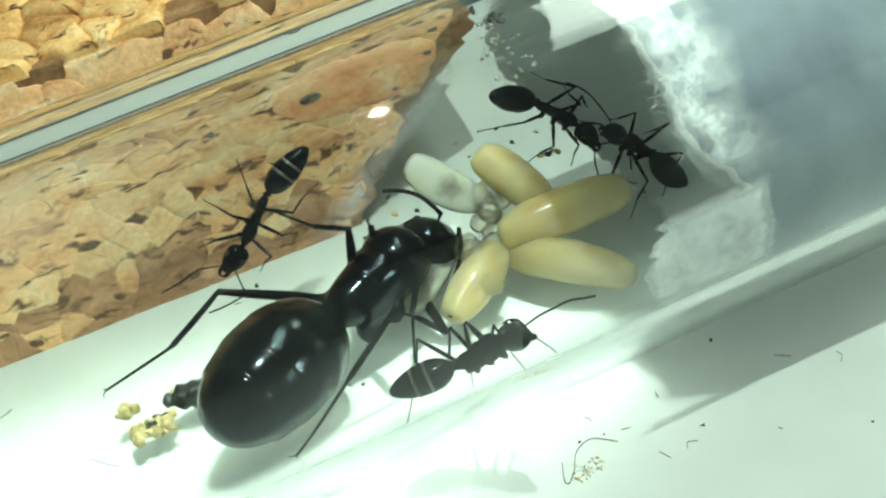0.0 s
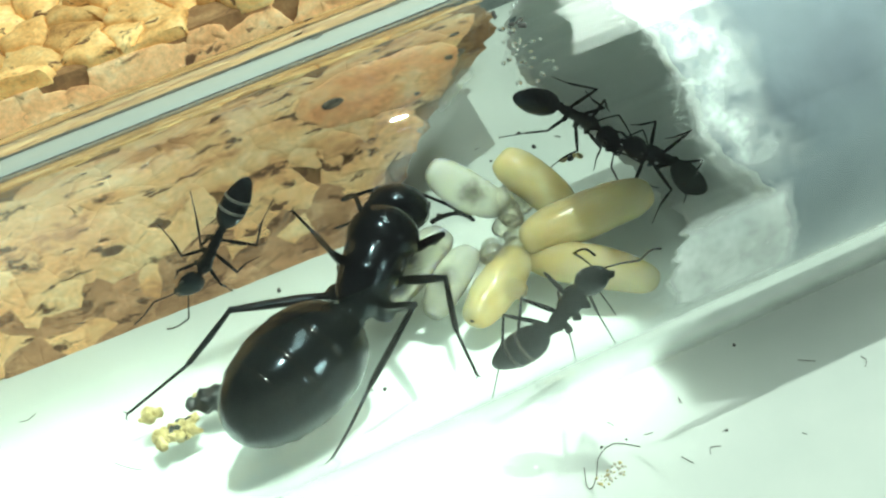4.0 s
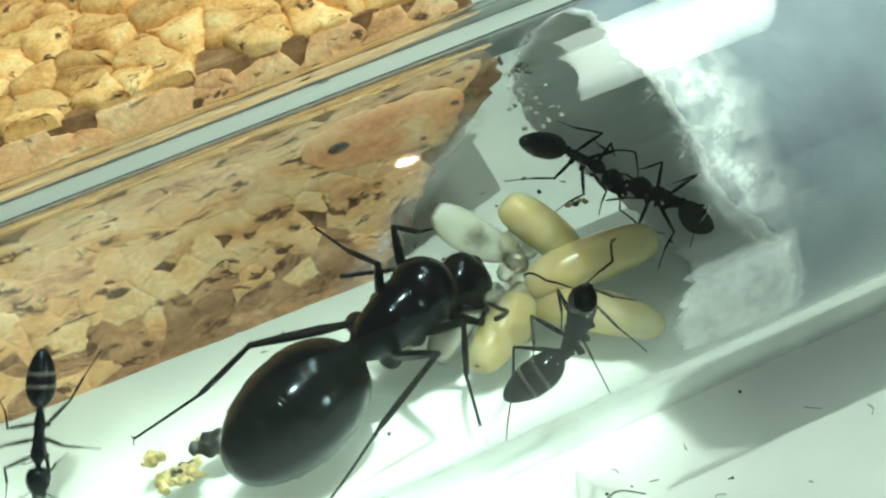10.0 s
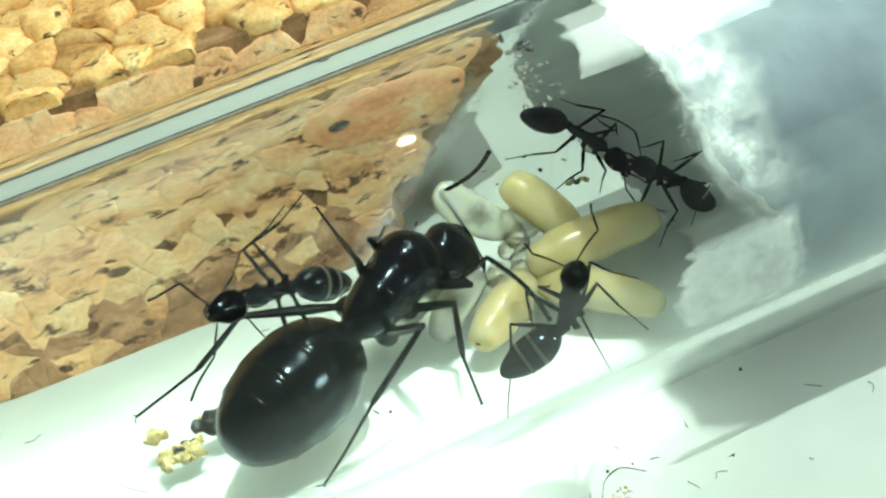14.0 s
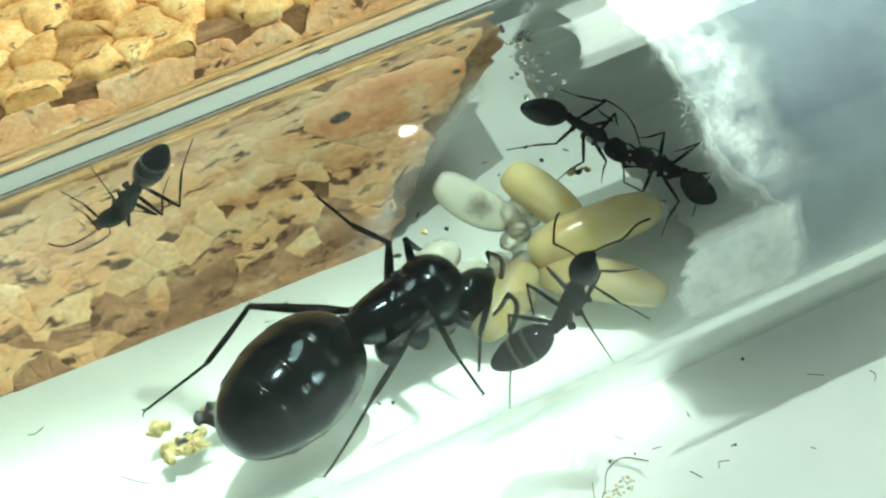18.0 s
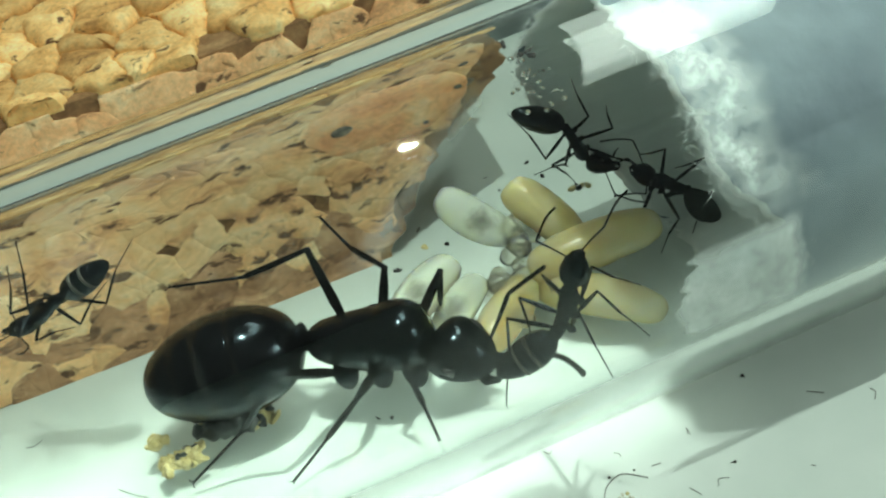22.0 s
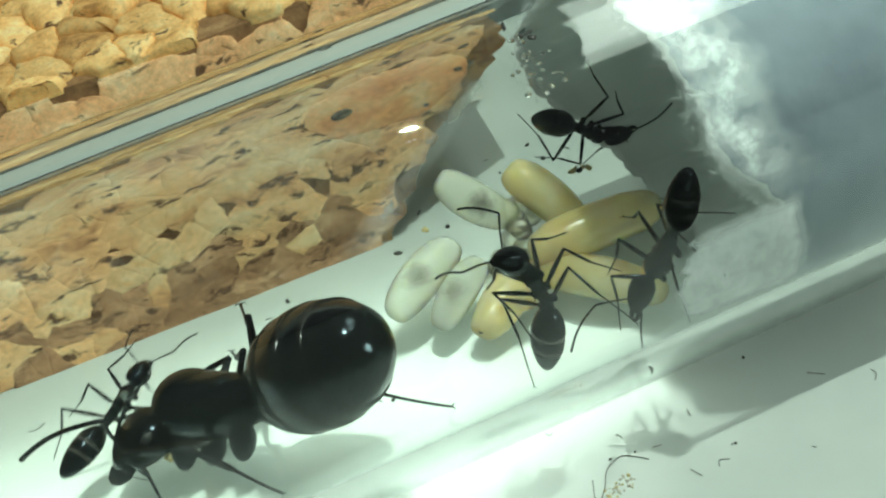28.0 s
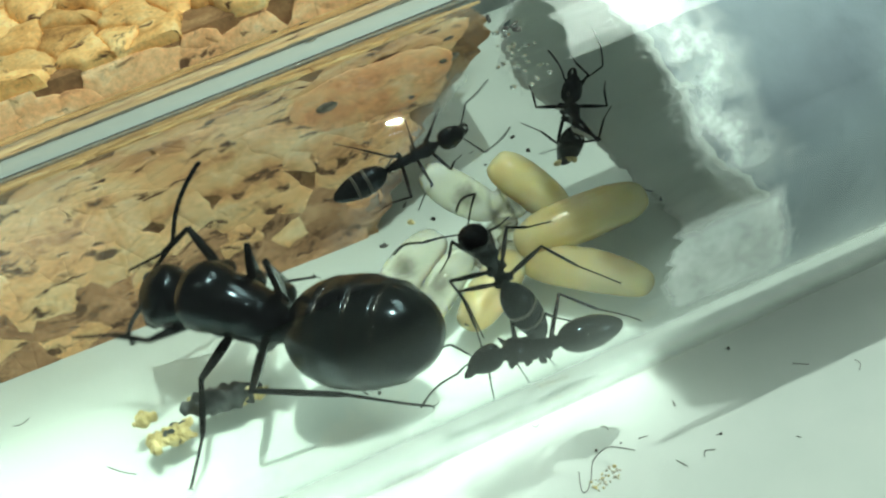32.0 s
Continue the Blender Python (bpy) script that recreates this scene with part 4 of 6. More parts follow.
fibre([(-21.33, 5.03, 3.21), (-20.94, 4.95, 3.15), (-20.46, 5.08, 3.25)], 0.03, "fine dark fibre on the inner glass")
fibre([(-17.79, 1.3, 1.65), (-17.1, 0.56, 1.57), (-16.57, 0.13, 1.55)], 0.03, "fine dark fibre on the inner glass")
fibre([(-17.06, 7.32, 5.77), (-16.6, 7.29, 5.72)], 0.03, "fine dark fibre on the inner glass")
clump("crumb_bit", "yellow-brown food crumb on the inner glass", "crumbs", mpose(0.39, 6.16, 4.36), [CRUMB], 3, 0.12, 0.16, 5)
clump("crumb_bit", "yellow-brown food crumb on the inner glass", "crumbs", mpose(9.14, 6, 4.2), [CRUMB, REMAINS], 9, 0.5, 0.2, 6)
clump("food_crumbs", "pale yellow food crumb on the tube floor", "crumbs", mpose(-15.35, 2.67, 2.25), [CRUMB], 16, 0.45, 0.34, 7)
clump("food_crumbs", "clump of yellow food crumbs on the tube floor", "crumbs", mpose(-14.61, 1.08, 1.97), [CRUMB, CRUMB, CRUMB, CRUMB, REMAINS], 60, 1.0, 0.36, 8)
remains(between((-13.67, 2.16, 2.4), (-10.08, 1.63, 2.27)), 3.70)
clump("food_crumbs", "clump of yellow food crumbs on the tube floor", "crumbs", mpose(-9.88, 1.6, 1.96), [CRUMB, CRUMB, REMAINS], 10, 0.6, 0.42, 9)
# ---- movement ----
def body_at(rows, t):
    """The pose between two rows."""
    if t <= rows[0][0]:
        return rows[0][1]
    for (t0, m0), (t1, m1) in zip(rows, rows[1:]):
        if t0 <= t <= t1:
            f = (t - t0) / (t1 - t0)
            q0, q1 = m0.to_quaternion(), m1.to_quaternion()
            return Matrix.LocRotScale(m0.translation.lerp(m1.translation, f), q0.slerp(q1, f), None)
    return rows[-1][1]


def leg_poses(leg, foot):
    """Thigh and shin poses, in the ant's space, that bring the foot to a place in that space (millimetres)."""
    femur, tibia, hip, l1, l2, side, which = leg
    d = foot - hip
    n = min(max(d.length, abs(l1 - l2) * 1.08 + 0.05), (l1 + l2) * 0.985)
    u = d.normalized()
    pole = Vector(((0.35, side * 0.75, 0.6), (0.0, side * 0.7, 0.75), (-0.1, side * 0.3, 1.0))[which])
    pole = (pole - u * pole.dot(u)).normalized()
    c = (l1 * l1 + n * n - l2 * l2) / (2 * l1 * n)
    knee = hip + u * (l1 * c) + pole * (l1 * math.sqrt(max(0.0, 1 - c * c)))
    end = hip + u * n
    return aimed(hip * MM, knee - hip, pole), aimed(knee * MM, end - knee, pole)


def key_legs(ant, rows, times, feet_at):
    tracks = [([], []) for _ in ant["legs"]]
    for t in times:
        inv = body_at(rows, t).inverted()
        for k, leg in enumerate(ant["legs"]):
            foot = (inv @ (feet_at(k, t) * MM)) / MM
            a, b = leg_poses(leg, foot)
            tracks[k][0].append((t, a))
            tracks[k][1].append((t, b))
    for leg, (a, b) in zip(ant["legs"], tracks):
        walk(leg[0], a)
        walk(leg[1], b)


def key_turns(ant, heads, gasters):
    s = ant["spec"]
    L = s["thorax"] / 2
    walk(ant["head"], [(t, mpose(L * 0.97, 0, s["th"] * 0.06, 0, p, y)) for t, y, p in heads])
    walk(ant["gaster"], [(t, mpose(-L * (1.09 if s is QUEEN else 1.14), 0, s["th"] * (0.15 if s is QUEEN else 0.1), 0, p, y)) for t, y, p in gasters])


def key_antenna(ant, side, rows):
    """Key one antenna from rows of (t, elbow, tip) in the head's space (millimetres)."""
    s = ant["spec"]
    scape, whip = ant["antennae"][0 if side > 0 else 1]
    base = Vector((s["head"] * 0.74, side * s["hw"] * 0.42, s["hh"] * 0.55))
    up = Vector((0.2, 0, 1))
    a, b = [], []
    for t, elbow, tip in rows:
        u, v = (elbow - base).normalized(), (tip - elbow).normalized()
        for out, m in ((a, aimed(base * MM, u, up)), (b, aimed((base + u * s["antenna"][0]) * MM, v, up))):
            if out and out[-1][1].to_quaternion().rotation_difference(m.to_quaternion()).angle > radians(80):
                t0, m0 = out[-1]
                n = 2 if out[-1][1].to_quaternion().rotation_difference(m.to_quaternion()).angle < radians(150) else 3
                for i in range(1, n):
                    f = i / n
                    out.append((t0 + (t - t0) * f, Matrix.LocRotScale(m0.translation.lerp(m.translation, f), m0.to_quaternion().slerp(m.to_quaternion(), f), None)))
            out.append((t, m))
    walk(scape, a)
    walk(whip, b)


def key_antennae(ant, seed, end=32):
    """Feelers that wave slowly about, each a little out of step with the other."""
    rng = random.Random(seed)
    s = ant["spec"]
    la, lb = s["antenna"]
    for side in (1, -1):
        base = Vector((s["head"] * 0.74, side * s["hw"] * 0.42, s["hh"] * 0.55))
        rows = []
        for t in range(0, end + 1, 1):
            elbow = base + la * Vector((rng.uniform(0.25, 0.7), side * rng.uniform(0.5, 0.9), rng.uniform(0.0, 0.4))).normalized()
            rows.append((t, elbow, elbow + lb * Vector((rng.uniform(0.6, 1.0), side * rng.uniform(-0.35, 0.45), rng.uniform(-0.45, 0.0))).normalized()))
        key_antenna(ant, side, rows)


def stepping(ant, rows, times, reach):
    """Feet that stay planted on the glass until the body has gone on, then step."""
    s = ant["spec"]
    L = s["thorax"]
    rest = [Vector((L * x, sd * L * y, -s["lift"])) for sd in (1, -1) for x, y in ((0.84, 0.6), (-0.05, 0.92), (-1.08, 0.85))]

    def wanted(k, t):
        p = (body_at(rows, t) @ (rest[k] * MM)) / MM
        q = Vector((0, p.y, p.z - AXIS_Z))
        if q.length > 1e-6:
            q *= (RI - 0.05) / q.length
        return Vector((p.x, q.y, q.z + AXIS_Z))

    table, now = {}, [wanted(k, times[0]) for k in range(6)]
    for t in times:
        for k in range(6):
            goal = wanted(k, t)
            if (goal - now[k]).length > reach * (1.0 if k in (0, 2, 4) else 0.8):
                now[k] = wanted(k, min(32, t + 0.1))
            table[k, t] = now[k].copy()
    return lambda k, t: table[k, t]


def times_of(step):
    return [round(k * step, 3) for k in range(int(32 / step) + 1)]


def motions():
    queen_rows = [
        (0, mpose(-2.19, 1.67, 4.98, 19.1, 8.8, 30)),
        (1, mpose(-2.18, 1.88, 5.04, 18.5, 5.7, 30.1)),
        (2, mpose(-2.31, 2.37, 5.24, 21.2, -3.2, 34.2)),
        (3, mpose(-2.89, 3.04, 5.66, 18.9, -8.3, 49.9)),
        (5.5, mpose(-2.14, 2.9, 5.55, 27.1, -2.5, 37.8)),
        (6, mpose(-1.75, 2.51, 5.34, 23.7, 0.4, 32.1)),
        (7, mpose(-1.59, 2.4, 5.28, 22.5, 0.9, 33.4)),
        (8, mpose(-1.81, 2.63, 5.41, 20.4, 1.4, 37)),
        (9, mpose(-1.67, 2.36, 5.29, 17.2, 0.6, 29.8)),
        (10, mpose(-1.83, 2.46, 5.37, 34.6, 0.4, 26.5)),
        (11, mpose(-2.07, 2.68, 5.47, 29.3, 0.4, 30)),
        (12, mpose(-2.45, 3.1, 5.71, 26.7, -5, 37)),
        (12.5, mpose(-2.47, 3.07, 5.68, 26.1, -4.1, 37.4)),
        (13, mpose(-2.48, 3.12, 5.74, 23.2, -6.9, 37.3)),
        (14, mpose(-2.37, 2.83, 5.54, 27.2, -1.7, 33.5)),
        (14.5, mpose(-2.29, 2.79, 5.49, 23.7, -2.7, 31.3)),
        (16.5, mpose(-2.24, 2.45, 5.28, 26.6, -0.2, 26.6)),
        (17, mpose(-2.18, 2.14, 5.16, 21, 2, 23.8)),
        (18, mpose(-2.31, 1.41, 4.89, 21.1, 12.7, 15.8)),
        (19, mpose(-2.28, 1.38, 4.88, 19.2, 13.5, 12.1)),
        (20, mpose(-2.88, 1.42, 5.04, 15.2, -17.2, -25.2)),
        (20.5, mpose(-4.23, 0.93, 5.1, 10.2, -10.1, -27)),
        (21, mpose(-4.47, 0.9, 4.98, 9.8, -5.9, -33.8)),
        (22, mpose(-4.15, 1.04, 4.92, 15, 0.8, -28.9)),
        (23, mpose(-4.02, 1.25, 4.81, 22.8, 2.3, -27.3)),
        (24, mpose(-4.5, 1.28, 4.85, 6.5, -2.5, -45.4)),
        (24.5, mpose(-4.95, 0.77, 4.75, 3.9, -4.4, -60.2)),
        (25, mpose(-5.41, 0.6, 4.86, -0.4, -12.1, -92.6)),
        (25.5, mpose(-5.83, 0.14, 4.71, 3.3, -8.4, -115.9)),
        (26.5, mpose(-8.72, -0.09, 4.74, 15.2, 4.9, -162.9)),
        (27.5, mpose(-11.61, -0.31, 4.76, 13.7, 22.6, 150.2)),
        (28, mpose(-12.21, -0.19, 5.17, 18.4, 19.2, 147.1)),
        (28.5, mpose(-12.63, 0.15, 4.75, 12.1, 13.9, 155)),
        (29, mpose(-13.27, -0.11, 4.76, 10.5, 20.8, 158.1)),
        (30, mpose(-13.41, -0.34, 4.71, -1.9, 26.2, 159.9)),
        (31, mpose(-12.24, 0.49, 4.74, 5.1, 10.2, 149.5)),
        (31.5, mpose(-11.31, 1.36, 4.88, -18.3, -5.9, 146.8)),
        (32, mpose(-9.2, 3.62, 6.11, -38, -13.5, 131)),
    ]
    walk(queen["root"], queen_rows)
    key_turns(queen, [(0, -4, 29), (1, 5, 24), (2, 14, 28), (3, 7, 41), (5.5, -5, 28), (6, 1, 43), (7, -1, 36), (8, 9, 26), (9, 17, 32), (10, -58, 28), (11, -56, 25), (12, -16, 24), (12.5, -12, 22), (13, -16, 20), (14, -59, 24), (14.5, -31, 19), (16.5, -51, 24), (17, -60, 21), (18, -69, 22), (19, -67, 20), (20, -77, 24), (20.5, -77, 25), (21, -57, 25), (22, -24, 17), (23, -23, 27), (24, -70, 19), (24.5, -79, 19), (25, -64, 20), (25.5, -61, 26), (26.5, -17, 15), (27.5, 27, 4), (28, 58, 16), (28.5, 33, 17), (29, 37, 6), (30, 25, 7), (31, 21, 8), (31.5, 9, 15), (32, 48, 25)],
              [(0, 4, -1), (1, 2, 2), (2, -5, 8), (3, -22, 5), (5.5, -7, 4), (6, -1, 5), (7, -4, 1), (8, -6, -1), (9, -1, -1), (10, 2, -3), (11, -2, -3), (12, -10, 1), (12.5, -9, 1), (13, -10, 0), (14, -4, -1), (14.5, -2, 2), (16.5, 4, 5), (17, 7, 4), (18, 18, 0), (19, 21, 0), (20, 38, 5), (20.5, 13, 9), (21, 22, 5), (22, 19, -1), (23, 19, -1), (24, 39, 3), (24.5, 48, 2), (25, 54, 3), (25.5, 72, 4), (26.5, 27, 14), (27.5, -18, 20), (28, -12, 17), (28.5, -16, 16), (29, -16, 7), (30, -18, 4), (31, -6, 14), (31.5, 7, 29), (32, 23, 19)])
    foot_0 = [(0, -1, 6.4, 4.6), (1, -1.1, 6.5, 4.7), (2, -2, 6.8, 5.1), (3, -3.5, 7, 5.3), (6, -1.1, 6.8, 5.1), (7, -1.2, 6.6, 4.8), (8, -1.8, 6.7, 5), (9, -1, 6.8, 5.1), (10, 2.2, 7.1, 5.4), (11, -0.9, 7.1, 5.5), (12, -1.8, 7.1, 5.5), (13, -1.9, 7.1, 5.5), (14, -1.1, 7.1, 5.6), (17, 0.4, 6.3, 4.4), (18, 0.4, 5.6, 3.7), (19, 0.5, 5.4, 3.6), (20, 0.8, 4, 2.6), (21, -0.2, 3.1, 2.2), (22, -0.2, 2.6, 2), (23, -0.2, 1.8, 1.8), (24, -0.9, 0.8, 1.6), (25, -6.6, -5, 3.2), (25.5, -6.7, -5.4, 3.5), (27.5, -16.3, -1, 1.7), (28, -16.3, -1.4, 1.7), (29, -15.9, -1.6, 1.8), (30, -16.1, -2.3, 1.9), (31, -16.9, -1, 1.7), (31.5, -17.1, -1, 1.7), (32, -17.1, 7, 5.4)]
    foot_1 = [(0, -5.1, 7.6, 6.5), (1, -4.2, 7.9, 7.2), (2, -4.3, 7.9, 7.2), (3, -4.8, 7.8, 6.8), (6, -4, 8.1, 7.8), (7, -4, 8.1, 7.7), (8, -4.1, 8, 7.6), (9, -4.1, 8.1, 7.6), (10, -4, 8.1, 7.9), (11, -4, 8.1, 7.8), (12, -4, 8.1, 7.9), (13, -4, 8.1, 7.9), (14, -4, 8.1, 7.8), (17, -4, 8.1, 8), (18, -4, 8.1, 8), (19, -4.1, 8.1, 7.8), (20, -4.1, 8.1, 7.7), (21, -4, 8.1, 7.7), (22, -4, 8, 7.6), (23, -4.1, 8, 7.4), (24, -4.1, 8, 7.5), (25, 1, -0.5, 1.6), (25.5, 0.8, -0.9, 1.6), (27.5, -12.9, -3.2, 2.2), (28, -10.8, -5.6, 3.7), (29, -11.2, -5.7, 3.9), (30, -11.3, -5.6, 3.7), (31, -10.9, -6.3, 4.4), (31.5, -11.1, -6.3, 4.4), (32, -14.3, -2.5, 2)]
    foot_2 = [(0, -16.1, 4.2, 2.7), (1, -16.3, 4.2, 2.7), (2, -16.2, 4.2, 2.7), (3, -16.3, 4.2, 2.7), (6, -16.1, 4.1, 2.7), (7, -16.1, 4, 2.6), (8, -16, 4.1, 2.7), (9, -15.9, 4.1, 2.7), (10, -16, 4.1, 2.7), (11, -16, 4.2, 2.7), (12, -16, 4.2, 2.7), (13, -16, 4.2, 2.7), (14, -16, 4.1, 2.7), (17, -16.1, 4.3, 2.8), (18, -15.8, 3.9, 2.6), (19, -15.6, 3.8, 2.5), (20, -15.4, 3.7, 2.5), (21, -13.2, 8.1, 7.9), (22, -12.1, 7.9, 7.1), (23, -11.8, 7.9, 7.1), (24, -9.4, 7.6, 6.3), (25, -3.6, 6.9, 5.2), (25.5, 2.2, 2.6, 2), (27.5, -2.4, -4.2, 2.7), (28, -2.4, -4.3, 2.8), (29, -2.3, -4.4, 2.8), (30, -2.4, -4.4, 2.8), (31, -2.4, -4.5, 2.9), (31.5, -2.4, -4.4, 2.8), (32, -2.8, -4.9, 3.2)]
    foot_3 = [(0, -2.3, 2.5, 2), (1, -1.6, 2.9, 2.1), (2, 0.5, 4.5, 2.9), (3, 1.1, 4.8, 3.1), (6, 0.6, 3.2, 2.2), (7, 1.2, 3.8, 2.5), (8, 1.7, 4.4, 2.8), (9, 1.3, 3.3, 2.3), (10, 3.1, 3.3, 2.3), (11, 1.9, 4, 2.6), (12, -1.1, 1, 1.7), (13, -2.3, 2.1, 1.9), (14, 1.9, 4.3, 2.8), (17, 2, 1.9, 1.8), (18, -0.3, -2, 1.8), (19, -0.3, -1.9, 1.8), (20, -0.7, -2.8, 2.1), (21, -3.3, -5.2, 3.4), (22, -3.3, -5.4, 3.5), (23, -3.3, -5.4, 3.5), (24, -5.5, -3.3, 2.3), (25, -11.3, -1, 1.7), (25.5, -10.1, 0, 1.6), (27.5, -14.5, 4.6, 3), (28, -14.5, 4.6, 3), (29, -14.5, 4.6, 3), (30, -14.5, 4.7, 3), (31, -14.6, 4.6, 3), (31.5, -13.5, 6.1, 4.2), (32, -13.3, 8, 7.3)]
    foot_4 = [(0, -2, -1.7, 1.8), (1, -1, -4.4, 2.8), (2, -1, -4.3, 2.8), (3, -1, -4.3, 2.8), (6, -0.9, -4.3, 2.8), (7, -0.9, -4.4, 2.9), (8, -0.9, -4.4, 2.8), (9, -0.9, -4.4, 2.8), (10, -0.8, -4.2, 2.7), (11, -0.8, -4.2, 2.8), (12, -0.9, -4.2, 2.7), (13, -0.8, -4.2, 2.7), (14, -0.8, -4.3, 2.8), (17, -0.7, -4.1, 2.7), (18, -0.8, -4.2, 2.7), (19, -0.8, -4.2, 2.7), (20, -5.6, -2.7, 2), (21, -9.9, -3.1, 2.2), (22, -10, -3.2, 2.2), (23, -10, -3, 2.2), (24, -10, -2.9, 2.1), (25, -10.4, 2.7, 2), (25.5, -13, 4, 2.6), (27.5, -11.1, 4.6, 3), (28, -10.9, 4.8, 3.1), (29, -12.5, 4.3, 2.8), (30, -12.7, 4.2, 2.7), (31, -11.2, 4.6, 3), (31.5, -9.1, 6.3, 4.4), (32, -7.2, 6.4, 4.5)]
    foot_5 = [(0, -8.8, -5.3, 3.5), (1, -9, -5.3, 3.5), (2, -8.9, -5.5, 3.6), (3, -9, -5.5, 3.6), (6, -8.9, -5.7, 3.8), (7, -8.8, -5.7, 3.8), (8, -8.8, -5.7, 3.9), (9, -8.7, -5.6, 3.7), (10, -8.6, -5.4, 3.6), (11, -8.5, -5.3, 3.5), (12, -8.9, -5.5, 3.7), (13, -8.9, -5.5, 3.6), (14, -8.8, -5.6, 3.8), (17, -8.9, -5.4, 3.5), (18, -8.9, -5.4, 3.5), (19, -8.9, -5.4, 3.5), (20, -5.8, -5.4, 3.5), (21, -14.4, -0.2, 1.6), (22, -14.4, -0.2, 1.6), (23, -14.4, -0.1, 1.6), (24, -10.4, -0.1, 1.6), (25, -15.7, 3.1, 2.2), (25.5, -13.9, 4, 2.6), (27.5, -9.5, 6.5, 4.7), (28, -9.6, 6.3, 4.5), (29, -9.6, 4.3, 2.8), (30, -10.8, 5, 3.2), (31, -9.1, 4.7, 3), (31.5, -8.1, 4.8, 3.1), (32, -5.1, 5.7, 3.9)]
    feet = [foot_0, foot_1, foot_2, foot_3, foot_4, foot_5]

    def queen_foot(k, t):
        rows = feet[k]
        for a, b in zip(rows, rows[1:]):
            if a[0] <= t <= b[0]:
                f = (t - a[0]) / (b[0] - a[0])
                f = min(1.0, max(0.0, f * 2 - 0.5)) if b[0] - a[0] > 0.3 else f
                return Vector(a[1:]).lerp(Vector(b[1:]), f)
        return Vector(rows[-1][1:])

    key_legs(queen, queen_rows, times_of(0.25), queen_foot)
